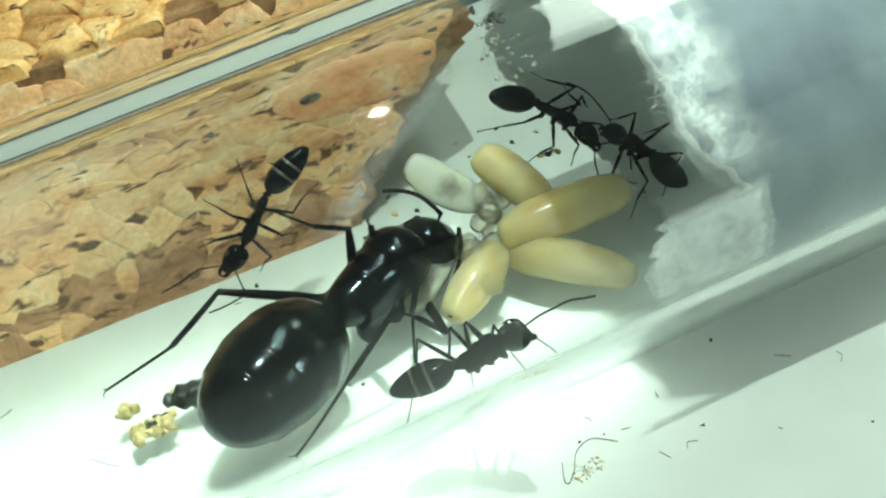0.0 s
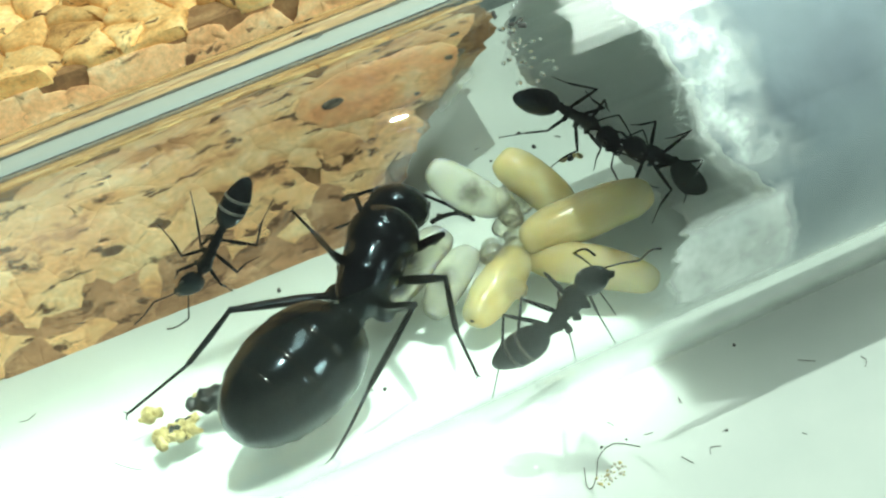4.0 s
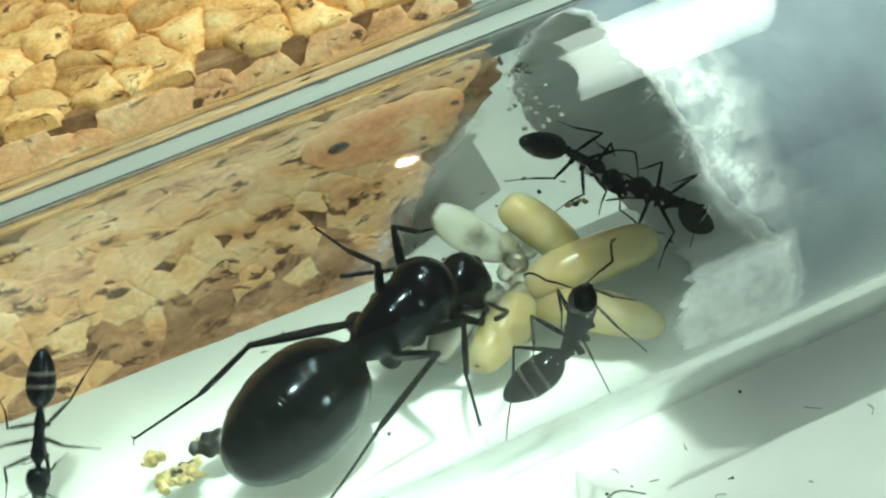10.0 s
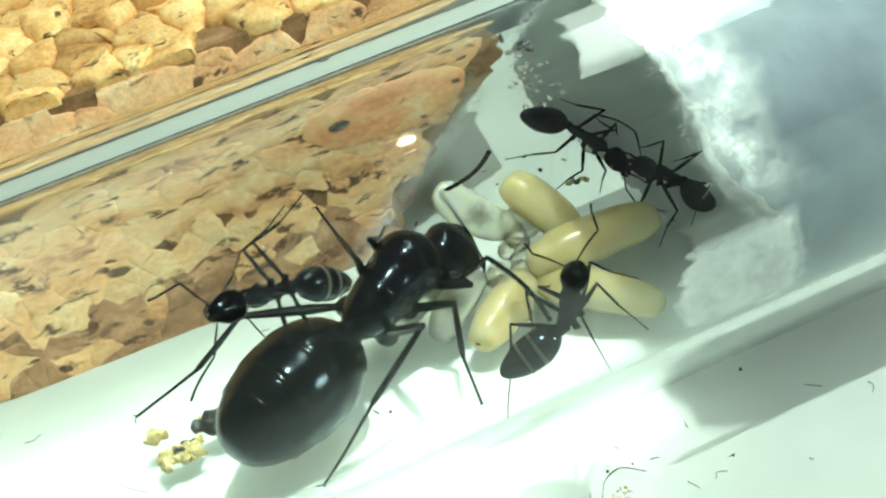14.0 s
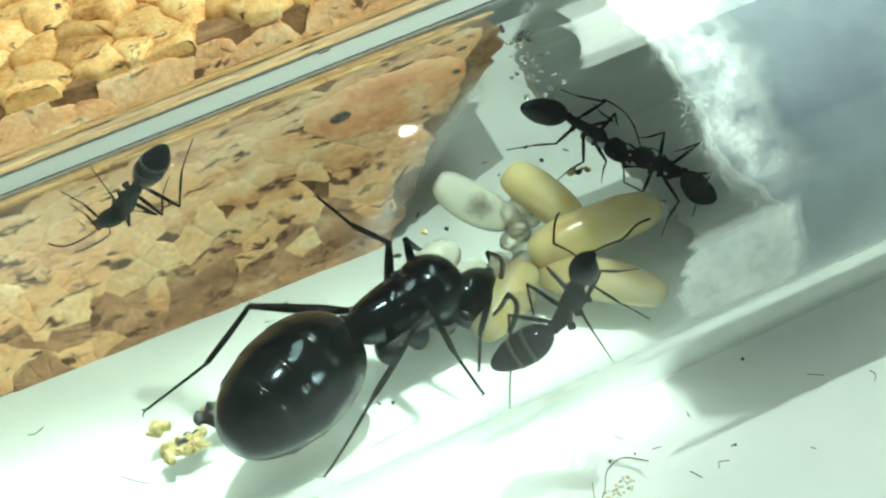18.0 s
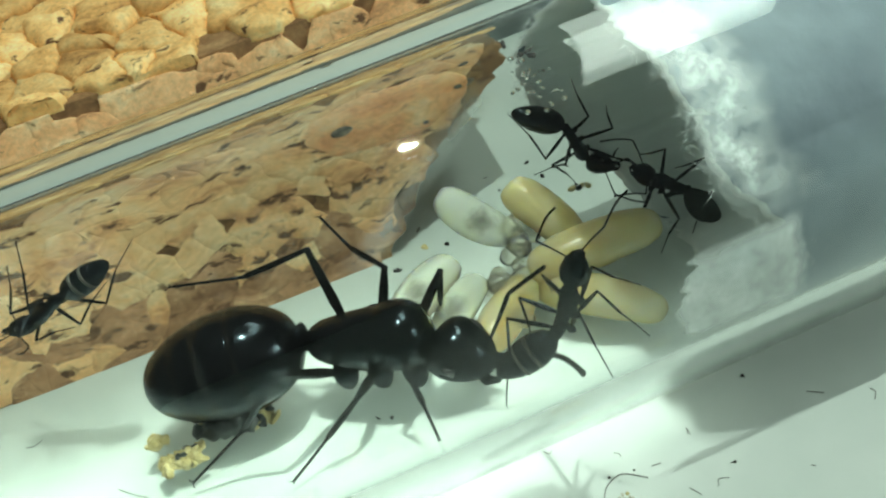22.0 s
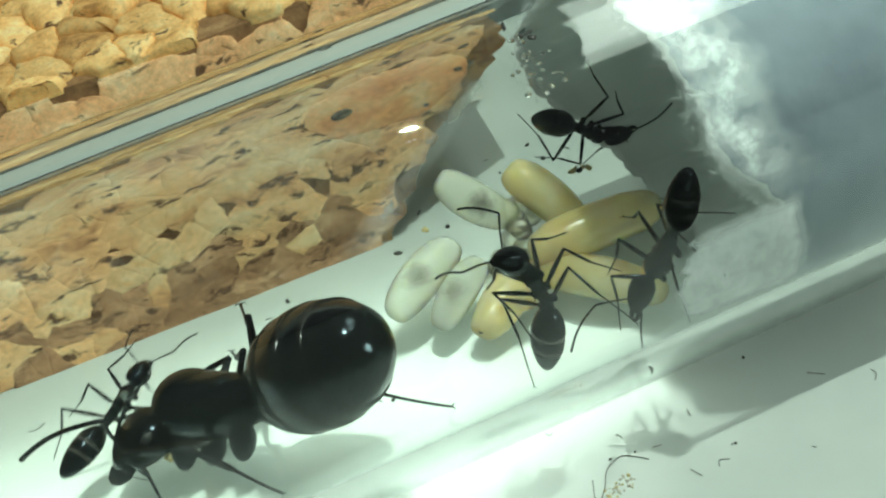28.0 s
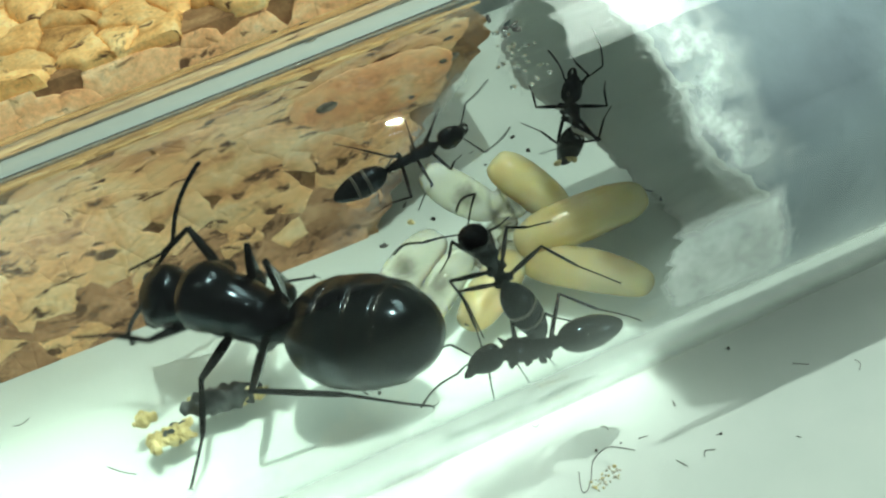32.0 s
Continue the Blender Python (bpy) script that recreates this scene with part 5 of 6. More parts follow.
    for side, rows in ((1, [(0, -0.1, -0.2, 2.3, 1.6, 3.9, 0.5), (1, -0.4, 1.1, 2, 0.2, 4.7, -1.2), (2, 0.3, 3, 0.8, -3.6, 1, 2.8), (3, 0, 2.6, -0.1, -4.5, 1.4, 1), (5.5, 0.2, 2.9, 0.9, -3.4, 0.5, 2.9), (6, 0, 2.2, 2.1, -4.1, -0.2, 2.4), (7, 0.2, 2.9, 1.1, -3.7, 0.3, 2.1), (8, -0.3, 2, 1.5, -2.5, 5.7, 3.7), (9, -0.3, 1.9, 1.7, -4.7, 3.8, 1.1), (10, -0.1, 0.7, -1.2, -4.1, -1.4, -2.8), (11, -0.3, 1.9, -0.3, -1.7, -0.6, 3.6), (12, 0.7, 3.2, -0.2, -1.8, 1.6, 3.6), (12.5, -0.2, 1.7, 2, -4.4, 1.2, 4.4), (13, -0.4, 1.4, 1.9, -4.4, 0.7, 4.4), (14, 0.1, 2.8, 0.8, -0.4, 2.6, 5.6), (14.5, 3.8, 3.4, 1.5, 3.3, 2.3, 6.2), (16.5, 4.4, 3.2, 1.1, 5.8, -1.1, 2.9), (17, 2.4, 3.7, 1.8, 6.3, 0.9, 1.1), (18, 0.4, 2.8, -0.4, 1, -0.3, 3.2), (19, -0.4, 1.4, 1.9, 4.2, 2.5, 1.3), (20, 1.4, 3, 2.6, 3.1, 1.2, -1.6), (20.5, 1.4, 3.7, 0.5, 1.5, 3.4, -4.3), (21, 1.5, 3.2, 2.4, 0.7, 6.5, -1), (22, 2.1, 3.7, -0.2, 3.5, 7.9, -2.1), (23, -0.1, 2.4, 1.5, 0.4, 4.9, -2.6), (24, 0.7, 2.7, 2.4, 3.1, 2.1, -1.7), (24.5, 1.1, 3, 2.4, 2.4, 1.4, -1.9), (28.5, 2.4, 2.5, 3.3, 5.8, -0.9, 3.8), (31, 3.1, 2.6, 3.1, 6.8, -0.4, 2.2), (31.5, 1, 0.1, 3.4, 5.1, -1.7, 1.9), (32, -0, 0.5, 2.7, 4.3, 1.2, 0.7)]), (-1, [(0, -0.2, -1.5, 2.3, 2.4, -2, -1.8), (1, -0.2, -1.6, 2.2, 1.6, -2.2, -2.2), (2, -0.4, -1.1, 1.9, 2.3, -2.8, -1.7), (3, 3.1, -3.8, 0.9, -1.4, -2, 0.9), (5.5, 2.5, -3.5, -0.9, -1.8, -2.1, 0.8), (6, -0.1, -2.5, 0.4, -4.8, -3.6, 0.6), (7, -0.3, -2.1, 1.2, -4.8, -3.5, 2.1), (8, -0.3, -1.1, 2.1, 2.7, -3.1, -1), (9, -0.4, -1.4, 1.9, 2.7, -2.8, -1.6), (10, 1.1, -2.1, 3.2, -1.8, -4.4, 6.3), (11, 1.3, -2.8, 2.8, 0.1, -5.9, 6.2), (12, -0.1, -2.3, 1.8, -1.8, -5.2, -1.6), (12.5, -0.1, -1.8, 2.2, 2.2, -3.1, -1.8), (13, 0.2, -1.5, 2.8, 3, -2.2, -1.1), (14, 1.3, -1.7, 3.5, 5.6, -3.7, 3.1), (14.5, 1, -3.3, 1.8, 0.6, -7.2, -1), (16.5, 1.1, -3.2, 2.1, 0.9, -7.9, 2.8), (17, 1.7, -3.7, 1.6, 1.4, -8.4, 1.1), (18, 1.6, -1, 3.7, 1.8, -4.6, 6.9), (19, 2.1, -3.1, 2.8, 1.1, -7.2, 5), (20, 3.3, -0.3, 3.7, 4.3, -4.9, 3), (20.5, 3, -0.5, 3.8, 3.4, -5.2, 3.2), (21, 2.9, -1.6, -2.4, 5, -2.9, 1.8), (22, 4.8, 0.4, 2.5, 6.4, -0.3, 7), (23, 0.6, -1.8, 3, 2.6, -0.7, -1.2), (24, 3.7, -0.4, 3.6, 4.1, -4.9, 1.8), (24.5, 3.5, 0.2, 3.6, 4.7, -4.3, 2.3), (28.5, 0.2, 0.9, 2.3, -0, -3.3, 0.1), (31, 0.5, -3.1, 1.4, -2.6, -1.2, 4.5), (31.5, 0.1, -1, 2.8, 0.8, -4.2, -0.7), (32, 0, -2.4, -0.5, -4, -5, -0.4)])):
        key_antenna(queen, side, [(t, Vector((a, b, c)), Vector((d, e, f))) for t, a, b, c, d, e, f in rows])
    roamer_rows = [
        (0, mpose(-6.31, 6.72, 7.22, -55.3, 35.2, -150.6)),
        (1, mpose(-7.81, 7.18, 8.57, -90.6, 29.3, 176.3)),
        (2, mpose(-9.05, 6.43, 6.61, -46.3, 33.6, -147.5)),
        (3, mpose(-9.01, 6.46, 6.66, -44.9, 39.5, -147.2)),
        (3.5, mpose(-9.52, 6.67, 6.58, -51.8, 42.5, -152)),
        (5.5, mpose(-10.09, 7.29, 9.81, -133.2, 26.2, 129.8)),
        (6, mpose(-10.6, 7.29, 9.7, -120.2, 32.5, 141.7)),
        (7, mpose(-12.28, 7.09, 11.87, -115.4, 28.3, 140.3)),
        (8, mpose(-16.54, 7.17, 11.49, -121.6, 33.1, 151.5)),
        (9, mpose(-17.34, 7.27, 10.83, -127.3, 36.8, 146.8)),
        (9.5, mpose(-17.94, 7.34, 10.12, -96.9, 36, 163.8)),
        (10, mpose(-19.94, 4.86, 4.49, -24.5, 49.3, -128.3)),
        (10.5, mpose(-21.09, 1.52, 2.66, -3.3, 11.2, -106.3)),
        (11.2, mpose(-19.97, -4.89, 4.31, -24.6, -33.5, -50.4)),
        (12, mpose(-12.26, -6.71, 6.42, -61.4, 11, 6)),
        (12.25, mpose(-6.33, -6.33, 10.4, -50.2, -36.4, -0.1)),
        (12.5, mpose(-0.41, -5.94, 14.38, 14.9, -75.1, -61.8)),
        (13, mpose(-0.98, -5.28, 15.12, 127.3, -60.7, -178.9)),
        (13.5, mpose(-4.34, -4.96, 15.63, 143.6, -21.3, 153.8)),
        (14, mpose(-7.73, -4.91, 15.47, 128.9, -31.6, -144.8)),
        (14.5, mpose(-9.42, -6.57, 13.63, 122.1, 24.4, -165.5)),
        (15.5, mpose(-10.03, -6.07, 14.22, 106.5, -22.2, -165.5)),
        (16.5, mpose(-10.64, -5.57, 14.81, 70.2, -65.1, -137.9)),
        (16.75, mpose(-10.46, -4.99, 15.38, 142.3, -42.7, 134.3)),
        (17, mpose(-10.29, -4.4, 15.94, 148.4, 1.6, 106)),
        (17.17, mpose(-10.4, -0.54, 14.3, 177.9, -8.8, 149.3)),
        (17.33, mpose(-10.51, 3.33, 12.66, -165.4, -36, -172)),
        (17.5, mpose(-10.61, 7.2, 11.01, 179.5, -65.8, -114.7)),
        (17.75, mpose(-11.3, 6.83, 12.24, -129.5, -14.3, 174.3)),
        (18, mpose(-11.99, 6.46, 13.47, -144.9, 45.8, 136)),
        (18.5, mpose(-13.85, 6.87, 13.01, -121.8, 40.5, 158.1)),
        (19, mpose(-12.68, 6.45, 13.42, -155, 39.9, 128.2)),
        (19.5, mpose(-14.56, 7.5, 10.17, -92.1, 51.4, 178.3)),
        (20, mpose(-16.09, 7.26, 9.08, -102.3, 33.8, 168.5)),
        (21, mpose(-16.83, 7.3, 9.71, -130.2, 37.4, 149.1)),
        (22, mpose(-17.52, 7.27, 9.27, -126.6, 36.8, 147.8)),
        (23, mpose(-18.37, 7.19, 8.69, -129.8, 35.6, 139.8)),
        (24, mpose(-21.17, 7.33, 8.43, -77.9, 5.5, -178.8)),
        (24.5, mpose(-23.34, 6.24, 5.84, -37.4, 45.8, -136.8)),
        (25.1, mpose(-24.41, 3.12, 3.18, -3.9, 24.3, -99.4)),
        (25.4, mpose(-23.28, 0.92, 3.24, -6.5, 21.1, -46.2)),
        (25.7, mpose(-22.15, -1.27, 3.29, -10.9, 21.1, 6.6)),
        (26, mpose(-21.02, -3.47, 3.35, -13.5, 24.3, 59.8)),
        (27.5, mpose(-18.06, 2.57, 2.95, 9.6, -17.7, 60.8)),
        (28, mpose(-16.63, 3.76, 3.78, 11.5, 7.5, 51.7)),
        (28.4, mpose(-11.01, 6.52, 6.3, 58.5, -19.3, 11.4)),
        (28.6, mpose(-10.32, 6.64, 6.9, 76.8, -25.9, -9.9)),
        (29, mpose(-1.89, 6.71, 7.18, 64.9, 19.8, -10.4)),
        (30, mpose(1.58, 6.7, 7.36, 65.2, 6.3, -6.7)),
        (31, mpose(1.29, 6.75, 7.24, 65, 17.6, -7.6)),
        (31.5, mpose(1.42, 6.73, 7.21, 61.8, 13.8, -12.3)),
        (32, mpose(1.65, 7.02, 7.89, 72.8, -4, 3.4)),
    ]
    walk(roamer["root"], roamer_rows)
    key_turns(roamer, [(0, -11, 1), (1, -19, -4), (2, -3, 2), (3, 7, 0), (3.5, 0, 14), (5.5, -54, 3), (6, -51, -3), (7, -32, 15), (8, -19, 4), (9, -20, -2), (9.5, 2, -6), (10, 2, 3), (10.5, 0, 14), (11.2, 0, 14), (12, 0, 14), (12.25, 18, 9), (12.5, 35, 4), (13, 10, 3), (13.5, 0, 14), (14, 0, -11), (14.5, 0, 14), (15.5, 0, -2), (16.5, 0, -17), (16.75, 20, 6), (17, 40, 29), (17.17, 36, 28), (17.33, 32, 27), (17.5, 28, 25), (17.75, 2, 17), (18, -25, 8), (18.5, 0, 14), (19, -44, 7), (19.5, 0, 14), (20, -31, 2), (21, -36, 1), (22, -22, 0), (23, -38, 1), (24, 0, 14), (24.5, 0, 14), (25.1, 0, 14), (25.4, 0, 14), (25.7, 0, 14), (26, 0, 14), (27.5, 0, 14), (28, 6, 1), (28.4, 0, 14), (28.6, 9, 1), (29, -17, 12), (30, -16, 7), (31, -13, 4), (31.5, -5, 0), (32, -3, 10)],
              [(0, -16, 3), (1, -13, 0), (2, -22, 2), (3, -30, 1), (3.5, 0, 0), (5.5, -14, 1), (6, -19, 9), (7, -15, 8), (8, -19, 0), (9, -19, -1), (9.5, -5, 8), (10, 0, -2), (10.5, 0, 0), (11.2, 0, 0), (12, 0, 0), (12.25, 26, -3), (12.5, 51, -7), (13, 12, -9), (13.5, 0, 0), (14, 12, 0), (14.5, 0, 0), (15.5, -3, -1), (16.5, -5, -1), (16.75, -11, -2), (17, -16, -3), (17.17, -4, 3), (17.33, 8, 8), (17.5, 19, 14), (17.75, 8, 6), (18, -3, -2), (18.5, 0, 0), (19, -21, -1), (19.5, 0, 0), (20, -5, -8), (21, -25, -5), (22, -17, -9), (23, -15, -6), (24, 0, 0), (24.5, 0, 0), (25.1, 0, 0), (25.4, 0, 0), (25.7, 0, 0), (26, 0, 0), (27.5, 0, 0), (28, -12, -14), (28.4, 0, 0), (28.6, -3, 14), (29, 8, -2), (30, 9, 0), (31, 25, -1), (31.5, 24, 1), (32, 2, -1)])
    key_legs(roamer, roamer_rows, times_of(0.1), stepping(roamer, roamer_rows, times_of(0.1), 1.3))
    key_antennae(roamer, 4)
    tender_rows = [
        (0, mpose(-0.16, -7.08, 8.11, -57.8, -40.4, -27.5)),
        (1, mpose(2.08, -7.26, 9.01, -58, -60.7, -32.1)),
        (2, mpose(2.33, -7.29, 9.12, -61.1, -65.1, -34.5)),
        (3, mpose(2.58, -7.32, 9.37, -73.5, -60.8, -21.9)),
        (6, mpose(3.04, -7.32, 9.97, -65.6, -53.7, -22.4)),
        (7, mpose(3.07, -7.33, 10.07, -63.4, -57.7, -23.9)),
        (8, mpose(3.15, -7.32, 10.6, -63.9, -65.6, -24.3)),
        (9, mpose(3.19, -7.32, 10.78, -62.1, -67.3, -24.5)),
        (10, mpose(3.08, -7.32, 10.81, -62.5, -69.3, -25.4)),
        (11, mpose(2.96, -7.3, 11.01, -71.1, -71.7, -17.1)),
        (12, mpose(2.93, -7.32, 10.97, -74.2, -70.9, -15.6)),
        (13, mpose(2.9, -7.32, 11.07, -69.8, -71.9, -18.9)),
        (14, mpose(2.85, -7.3, 11.07, -57.2, -71.7, -29.6)),
        (17, mpose(2.69, -7.3, 10.74, -65.8, -58, -23.8)),
        (18, mpose(2.73, -7.3, 10.73, -78.9, -59.9, -16.4)),
        (19, mpose(2.76, -7.29, 10.94, -72.2, -60.2, -20.2)),
        (20, mpose(2.75, -7.26, 11.09, -77.8, -62.5, -16.7)),
        (21, mpose(2.72, -7.23, 11.35, -75.7, -67.5, -15.5)),
        (22, mpose(2.73, -7.22, 11.33, -80.4, -69.5, -15.6)),
        (23, mpose(2.69, -7.21, 11.6, -54, -70, -30.4)),
        (24, mpose(2.69, -7.18, 11.52, -75.1, -71.3, -16.1)),
        (25, mpose(2.49, -7.14, 11.81, -63.2, -75.4, -24)),
        (25.5, mpose(2.45, -7.11, 11.96, -48.7, -77.5, -36.1)),
        (27.5, mpose(1.75, -7.03, 12.12, 89.7, -75.5, -169.8)),
        (28, mpose(1.63, -7.04, 12.09, 93.4, -77, -177.6)),
        (29, mpose(1.46, -7.02, 12.16, 102.9, -62.6, -177.4)),
        (30, mpose(1.12, -6.92, 12.53, 112.1, -58.6, -179.5)),
        (31, mpose(0.56, -6.78, 12.89, 112.5, -58.3, -179.1)),
        (31.5, mpose(0.6, -6.74, 12.92, 102.8, -62.9, -175.5)),
        (32, mpose(0.68, -6.69, 13.05, 89.5, -77.5, -177)),
    ]
    walk(tender["root"], tender_rows)
    key_turns(tender, [(0, -9, 13), (1, -15, 14), (2, -2, 19), (3, 1, 18), (6, 16, 7), (7, 5, 4), (8, -15, 3), (9, -15, 4), (10, -16, 6), (11, -18, 12), (12, -18, 11), (13, -19, 10), (14, -18, 7), (17, -5, 0), (18, -18, 1), (19, -18, 0), (20, -14, -2), (21, -7, -1), (22, -10, -2), (23, -4, -5), (24, -4, 1), (25, -4, 0), (25.5, -9, -1), (27.5, -29, 2), (28, -32, 3), (29, -17, 6), (30, -13, 13), (31, -13, 24), (31.5, -1, 20), (32, -15, 22)],
              [(0, 32, -2), (1, 31, 0), (2, 33, 3), (3, 24, 3), (6, 29, -1), (7, 38, -2), (8, 45, -3), (9, 49, -4), (10, 52, -3), (11, 54, -2), (12, 56, -2), (13, 57, -2), (14, 56, -3), (17, 40, -3), (18, 39, -2), (19, 41, -4), (20, 40, -3), (21, 48, -2), (22, 44, -1), (23, 54, -4), (24, 50, -2), (25, 56, -3), (25.5, 59, -3), (27.5, 41, -6), (28, 29, -6), (29, 26, -6), (30, 14, -13), (31, 7, -15), (31.5, 6, -12), (32, -5, -15)])
    key_legs(tender, tender_rows, times_of(0.25), stepping(tender, tender_rows, times_of(0.25), 1.5))
    key_antennae(tender, 5)
    groomer_rows = [
        (0, mpose(9.95, 6.34, 6.36, 29.4, 45.5, -20)),
        (1, mpose(9.93, 6.31, 6.28, 36, 47.2, -15.5)),
        (2, mpose(9.98, 6.34, 6.35, 35.8, 48, -16.1)),
        (3, mpose(9.95, 6.33, 6.35, 34.4, 48.2, -16)),
        (6, mpose(10.15, 6.39, 6.44, 36.8, 48.6, -18)),
        (7, mpose(10.09, 6.4, 6.46, 37.6, 51.3, -18.9)),
        (8, mpose(10.1, 6.38, 6.37, 43.2, 49.9, -16.1)),
        (9, mpose(10.12, 6.4, 6.41, 45.3, 50.7, -15.1)),
        (10, mpose(10.1, 6.4, 6.42, 43.1, 49.4, -11.8)),
        (11, mpose(10.12, 6.38, 6.38, 43, 51.2, -18.9)),
        (12, mpose(10.17, 6.4, 6.42, 43.7, 49.7, -17.4)),
        (13, mpose(10.16, 6.45, 6.51, 37, 49.1, -21.3)),
        (14, mpose(10.15, 6.42, 6.46, 36.6, 49.2, -21.3)),
        (17, mpose(10.04, 6.38, 6.39, 38, 49.7, -18.7)),
        (18, mpose(10.05, 6.41, 6.46, 37, 49.4, -19.3)),
        (19, mpose(9.61, 6.51, 6.61, 73.1, 64.4, -9.5)),
        (20, mpose(9.9, 6.45, 6.48, 72.5, 56.5, -6.9)),
        (21, mpose(9.62, 6.46, 6.56, 101.9, 62.7, -0.2)),
        (22, mpose(9.44, 6.55, 6.76, 104.2, 71.6, -4.8)),
        (23, mpose(9.15, 6.42, 6.5, 54.2, 70.2, -53.2)),
        (24, mpose(9.04, 6.3, 6.38, -1.2, 36.2, -95.9)),
        (25, mpose(9.56, 6.35, 6.43, 69.5, 63.3, -39.8)),
        (25.5, mpose(9.9, 6.37, 6.41, 89.9, 62.5, -17.7)),
        (27.5, mpose(10.08, 6.24, 6.2, 114.7, 54, 8.8)),
        (28, mpose(9.96, 6.29, 6.27, 117.2, 49.4, 18.9)),
        (28.3, mpose(10.2, 6.3, 6.26, 104.8, -1.3, -25.2)),
        (28.6, mpose(10.44, 6.3, 6.25, 136.5, -44.9, -77.4)),
        (29, mpose(10.5, 6.44, 6.48, 162.8, -56.5, -84.2)),
        (30, mpose(10.32, 6.55, 6.71, -179.6, -61.3, -96.4)),
        (31, mpose(10.34, 6.46, 6.54, -154, -58.4, -103)),
        (31.5, mpose(10.23, 6.5, 6.61, -161.9, -64.7, -104.8)),
        (32, mpose(10.04, 6.57, 6.76, -137.7, -66.4, -118.5)),
    ]
    walk(groomer["root"], groomer_rows)
    key_turns(groomer, [(0, -28, -9), (1, -25, -12), (2, -28, -12), (3, -29, -12), (6, -29, -10), (7, -26, -13), (8, -21, -9), (9, -20, -10), (10, -28, -12), (11, -21, -10), (12, -19, -10), (13, -21, -10), (14, -21, -10), (17, -22, -12), (18, -21, -12), (19, 9, -10), (20, 9, -8), (21, 31, -17), (22, 48, -12), (23, 32, -10), (24, 38, 2), (25, 44, -8), (25.5, 44, -9), (27.5, 49, -11), (28, 54, -10), (28.3, 29, 8), (28.6, 5, 26), (29, -3, 14), (30, -7, 16), (31, -32, 19), (31.5, -26, 19), (32, -40, 21)],
              [(0, 22, 7), (1, 17, 5), (2, 18, 4), (3, 18, 5), (6, 20, 3), (7, 21, 2), (8, 19, 3), (9, 22, 2), (10, 16, 1), (11, 19, 2), (12, 16, 3), (13, 21, 5), (14, 20, 5), (17, 18, 4), (18, 20, 5), (19, 25, 1), (20, 15, 1), (21, 24, -1), (22, 38, 1), (23, 33, -1), (24, 34, 3), (25, 21, -3), (25.5, 16, -4), (27.5, 11, -6), (28, 9, 1), (28.3, -5, 0), (28.6, -20, 0), (29, -22, -2), (30, -32, -3), (31, -38, -1), (31.5, -33, -2), (32, -31, -1)])
    key_legs(groomer, groomer_rows, times_of(0.25), stepping(groomer, groomer_rows, times_of(0.25), 1.5))
    key_antennae(groomer, 6)
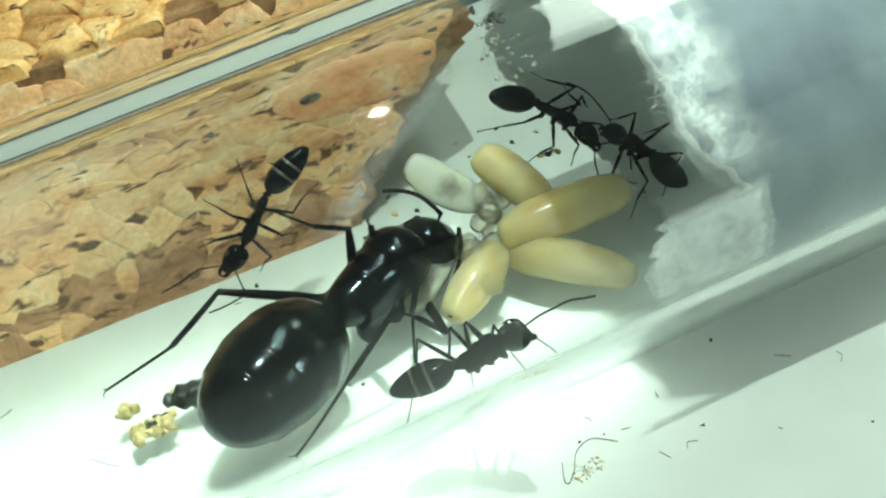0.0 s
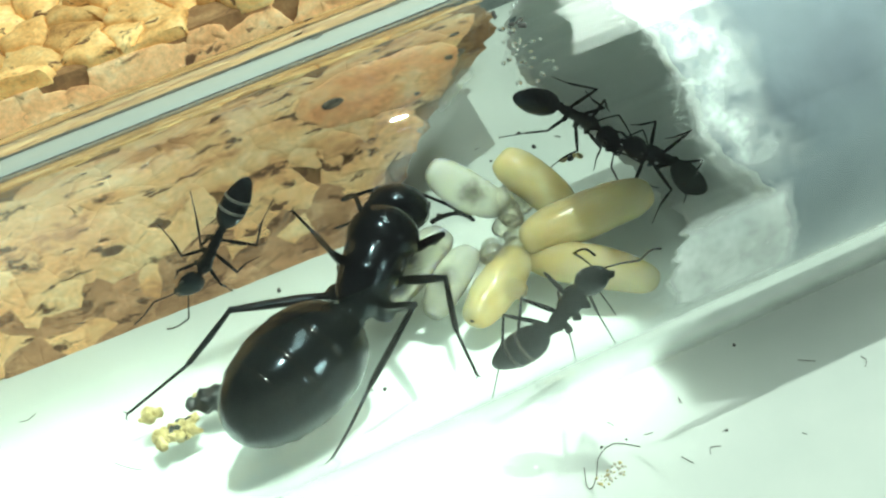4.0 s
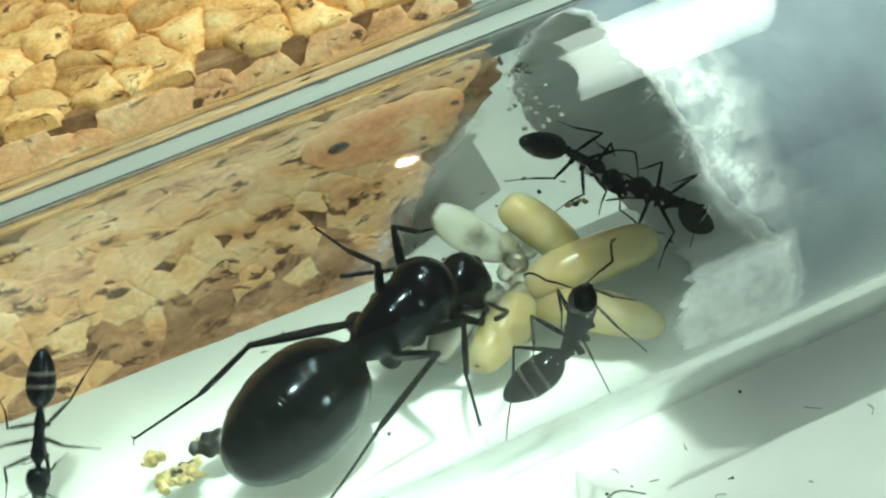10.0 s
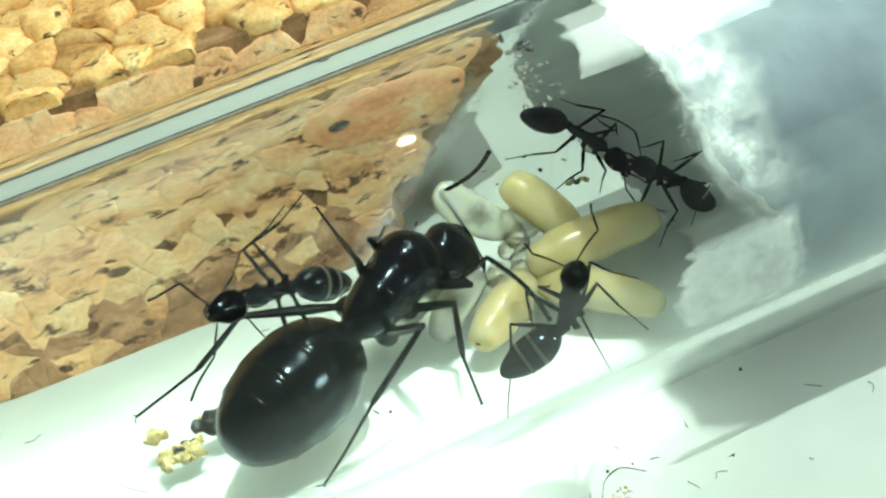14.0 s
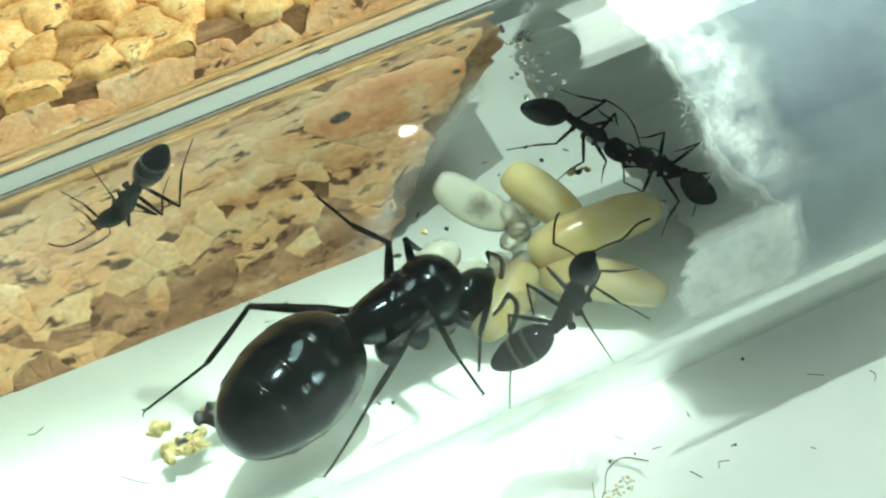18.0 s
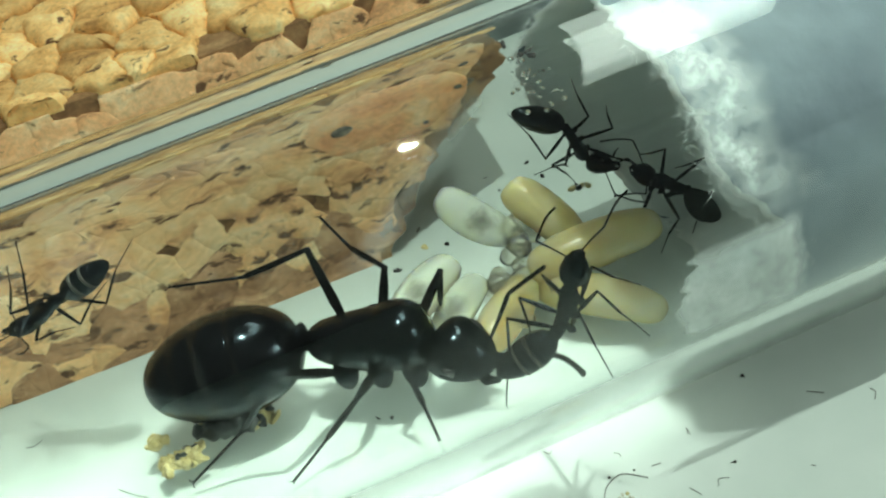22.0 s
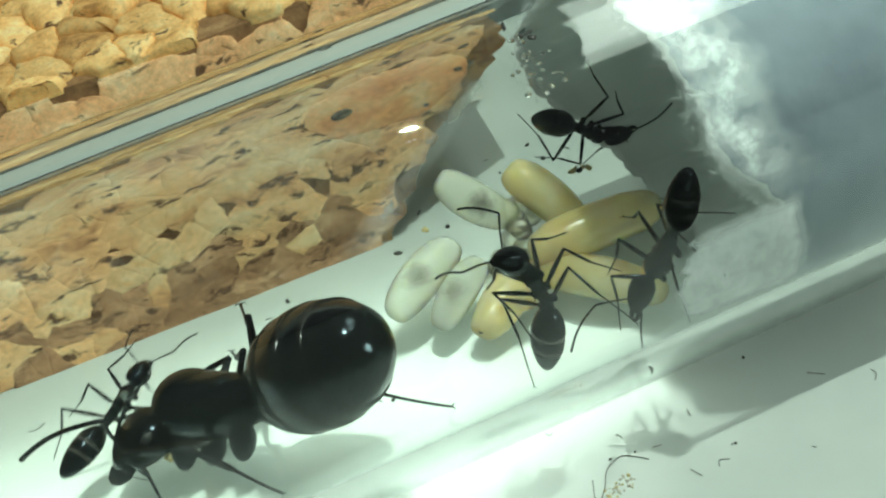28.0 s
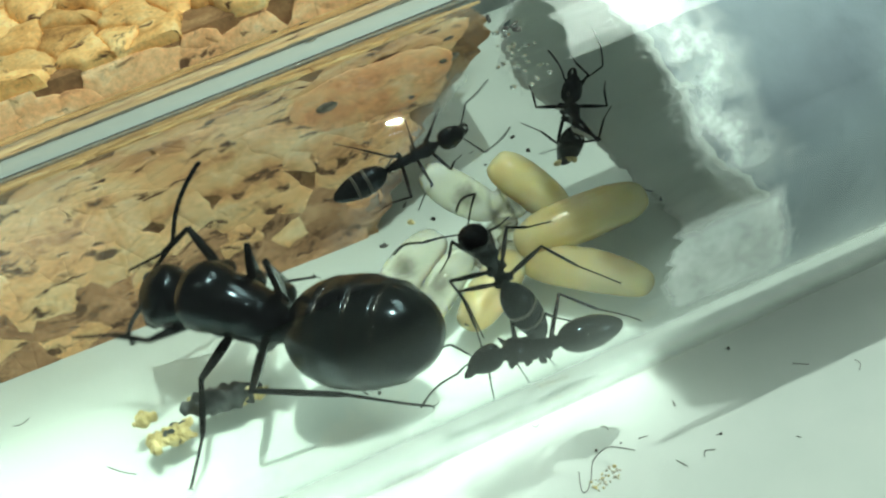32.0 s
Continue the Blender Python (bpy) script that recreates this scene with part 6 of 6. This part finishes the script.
    partner_rows = [
        (0, mpose(12.71, 3.27, 4.99, -26.1, -54, -170.3)),
        (1, mpose(12.6, 3.13, 4.91, -28.6, -51.4, -165.8)),
        (2, mpose(12.64, 3.09, 4.89, -29.1, -50.7, -165.1)),
        (3, mpose(12.56, 3.03, 4.84, -30.8, -48.2, -166.6)),
        (6, mpose(12.49, 3.16, 4.91, -33.9, -50.2, -168.1)),
        (7, mpose(12.6, 3.23, 4.95, -32.1, -49.1, -170.8)),
        (8, mpose(12.56, 3.14, 4.88, -33.6, -48.6, -171.8)),
        (9, mpose(12.66, 3.2, 4.93, -33.8, -45.2, -173.3)),
        (10, mpose(12.7, 3.24, 4.95, -37, -47.7, -170.3)),
        (11, mpose(12.6, 3.13, 4.88, -34, -47.9, -170.7)),
        (12, mpose(12.72, 3.15, 4.89, -36.3, -49.2, -170)),
        (13, mpose(12.74, 3.21, 4.93, -36.2, -48.6, -169.4)),
        (14, mpose(12.73, 3.18, 4.91, -36.2, -47.8, -168.3)),
        (17, mpose(12.65, 3.15, 4.9, -33.2, -48.5, -169.4)),
        (18, mpose(12.63, 3.15, 4.9, -33.2, -48.5, -169.4)),
        (19, mpose(12.61, 3.04, 4.81, -44.2, -44.9, -175.9)),
        (20, mpose(12.67, 2.85, 4.71, -45.1, -45.8, -165.9)),
        (21, mpose(12.64, 2.85, 4.71, -50.4, -41.6, -168.2)),
        (22, mpose(12.66, 3.09, 4.86, -31.8, -45.8, -174.6)),
        (23, mpose(11.79, 1.99, 4.35, -21.3, -37.3, -153.7)),
        (23.5, mpose(10, -2.6, 6.2, 36.1, -25.5, -150.3)),
        (24, mpose(6.89, -7.02, 12.16, 90.3, -21.2, -137.9)),
        (24.5, mpose(6.86, -7.11, 11.84, 95.4, 25, -165.9)),
        (25, mpose(6.83, -7.19, 11.52, 57.3, 64.4, 136.9)),
        (25.5, mpose(6.67, -7.19, 11.43, 71.5, 59.8, 151.5)),
        (27.5, mpose(6.89, -7.25, 11.18, 70.6, 63.4, 152.8)),
        (28, mpose(6.83, -7.29, 11.11, 59.8, 64.8, 149.7)),
        (29, mpose(6.62, -7.36, 10.26, 75.2, 55.9, 159.8)),
        (30, mpose(6.19, -7.39, 10.21, 100.2, -14.1, -158.6)),
        (31, mpose(4.12, -7.15, 7.61, 68.1, -23.1, -175.5)),
        (31.5, mpose(2.19, -7.17, 8.34, 74.9, -22.6, -177.9)),
        (32, mpose(1.24, -7.13, 8.12, 68.5, -29.8, -173.4)),
    ]
    walk(partner["root"], partner_rows)
    key_turns(partner, [(0, 6, 4), (1, 2, 3), (2, 1, 3), (3, 1, 1), (6, 3, 2), (7, 4, 0), (8, 4, 0), (9, 3, -3), (10, 3, 0), (11, 3, 0), (12, 3, 1), (13, 3, 0), (14, 2, 0), (17, 3, 0), (18, 3, 0), (19, -20, 7), (20, -31, 10), (21, -16, -7), (22, 4, -10), (23, 3, 7), (23.5, -10, 12), (24, -27, 24), (24.5, -18, 28), (25, -8, 31), (25.5, 1, 25), (27.5, 6, 28), (28, 26, 29), (29, 24, 22), (30, -25, -6), (31, -30, 3), (31.5, -18, 6), (32, -33, 9)],
              [(0, -46, 6), (1, -52, 4), (2, -54, 4), (3, -53, 3), (6, -45, 3), (7, -45, 4), (8, -39, 3), (9, -50, 2), (10, -41, 3), (11, -42, 3), (12, -38, 3), (13, -37, 3), (14, -41, 3), (17, -44, 3), (18, -44, 3), (19, -40, 0), (20, -44, 0), (21, -45, 0), (22, -42, 2), (23, -34, 1), (23.5, -25, 0), (24, -13, -9), (24.5, -6, 0), (25, 1, 10), (25.5, -11, 2), (27.5, -10, 5), (28, -6, 7), (29, -16, 5), (30, -27, 14), (31, -33, 3), (31.5, -22, 1), (32, -24, -1)])
    key_legs(partner, partner_rows, times_of(0.25), stepping(partner, partner_rows, times_of(0.25), 1.5))
    key_antennae(partner, 7)
motions()
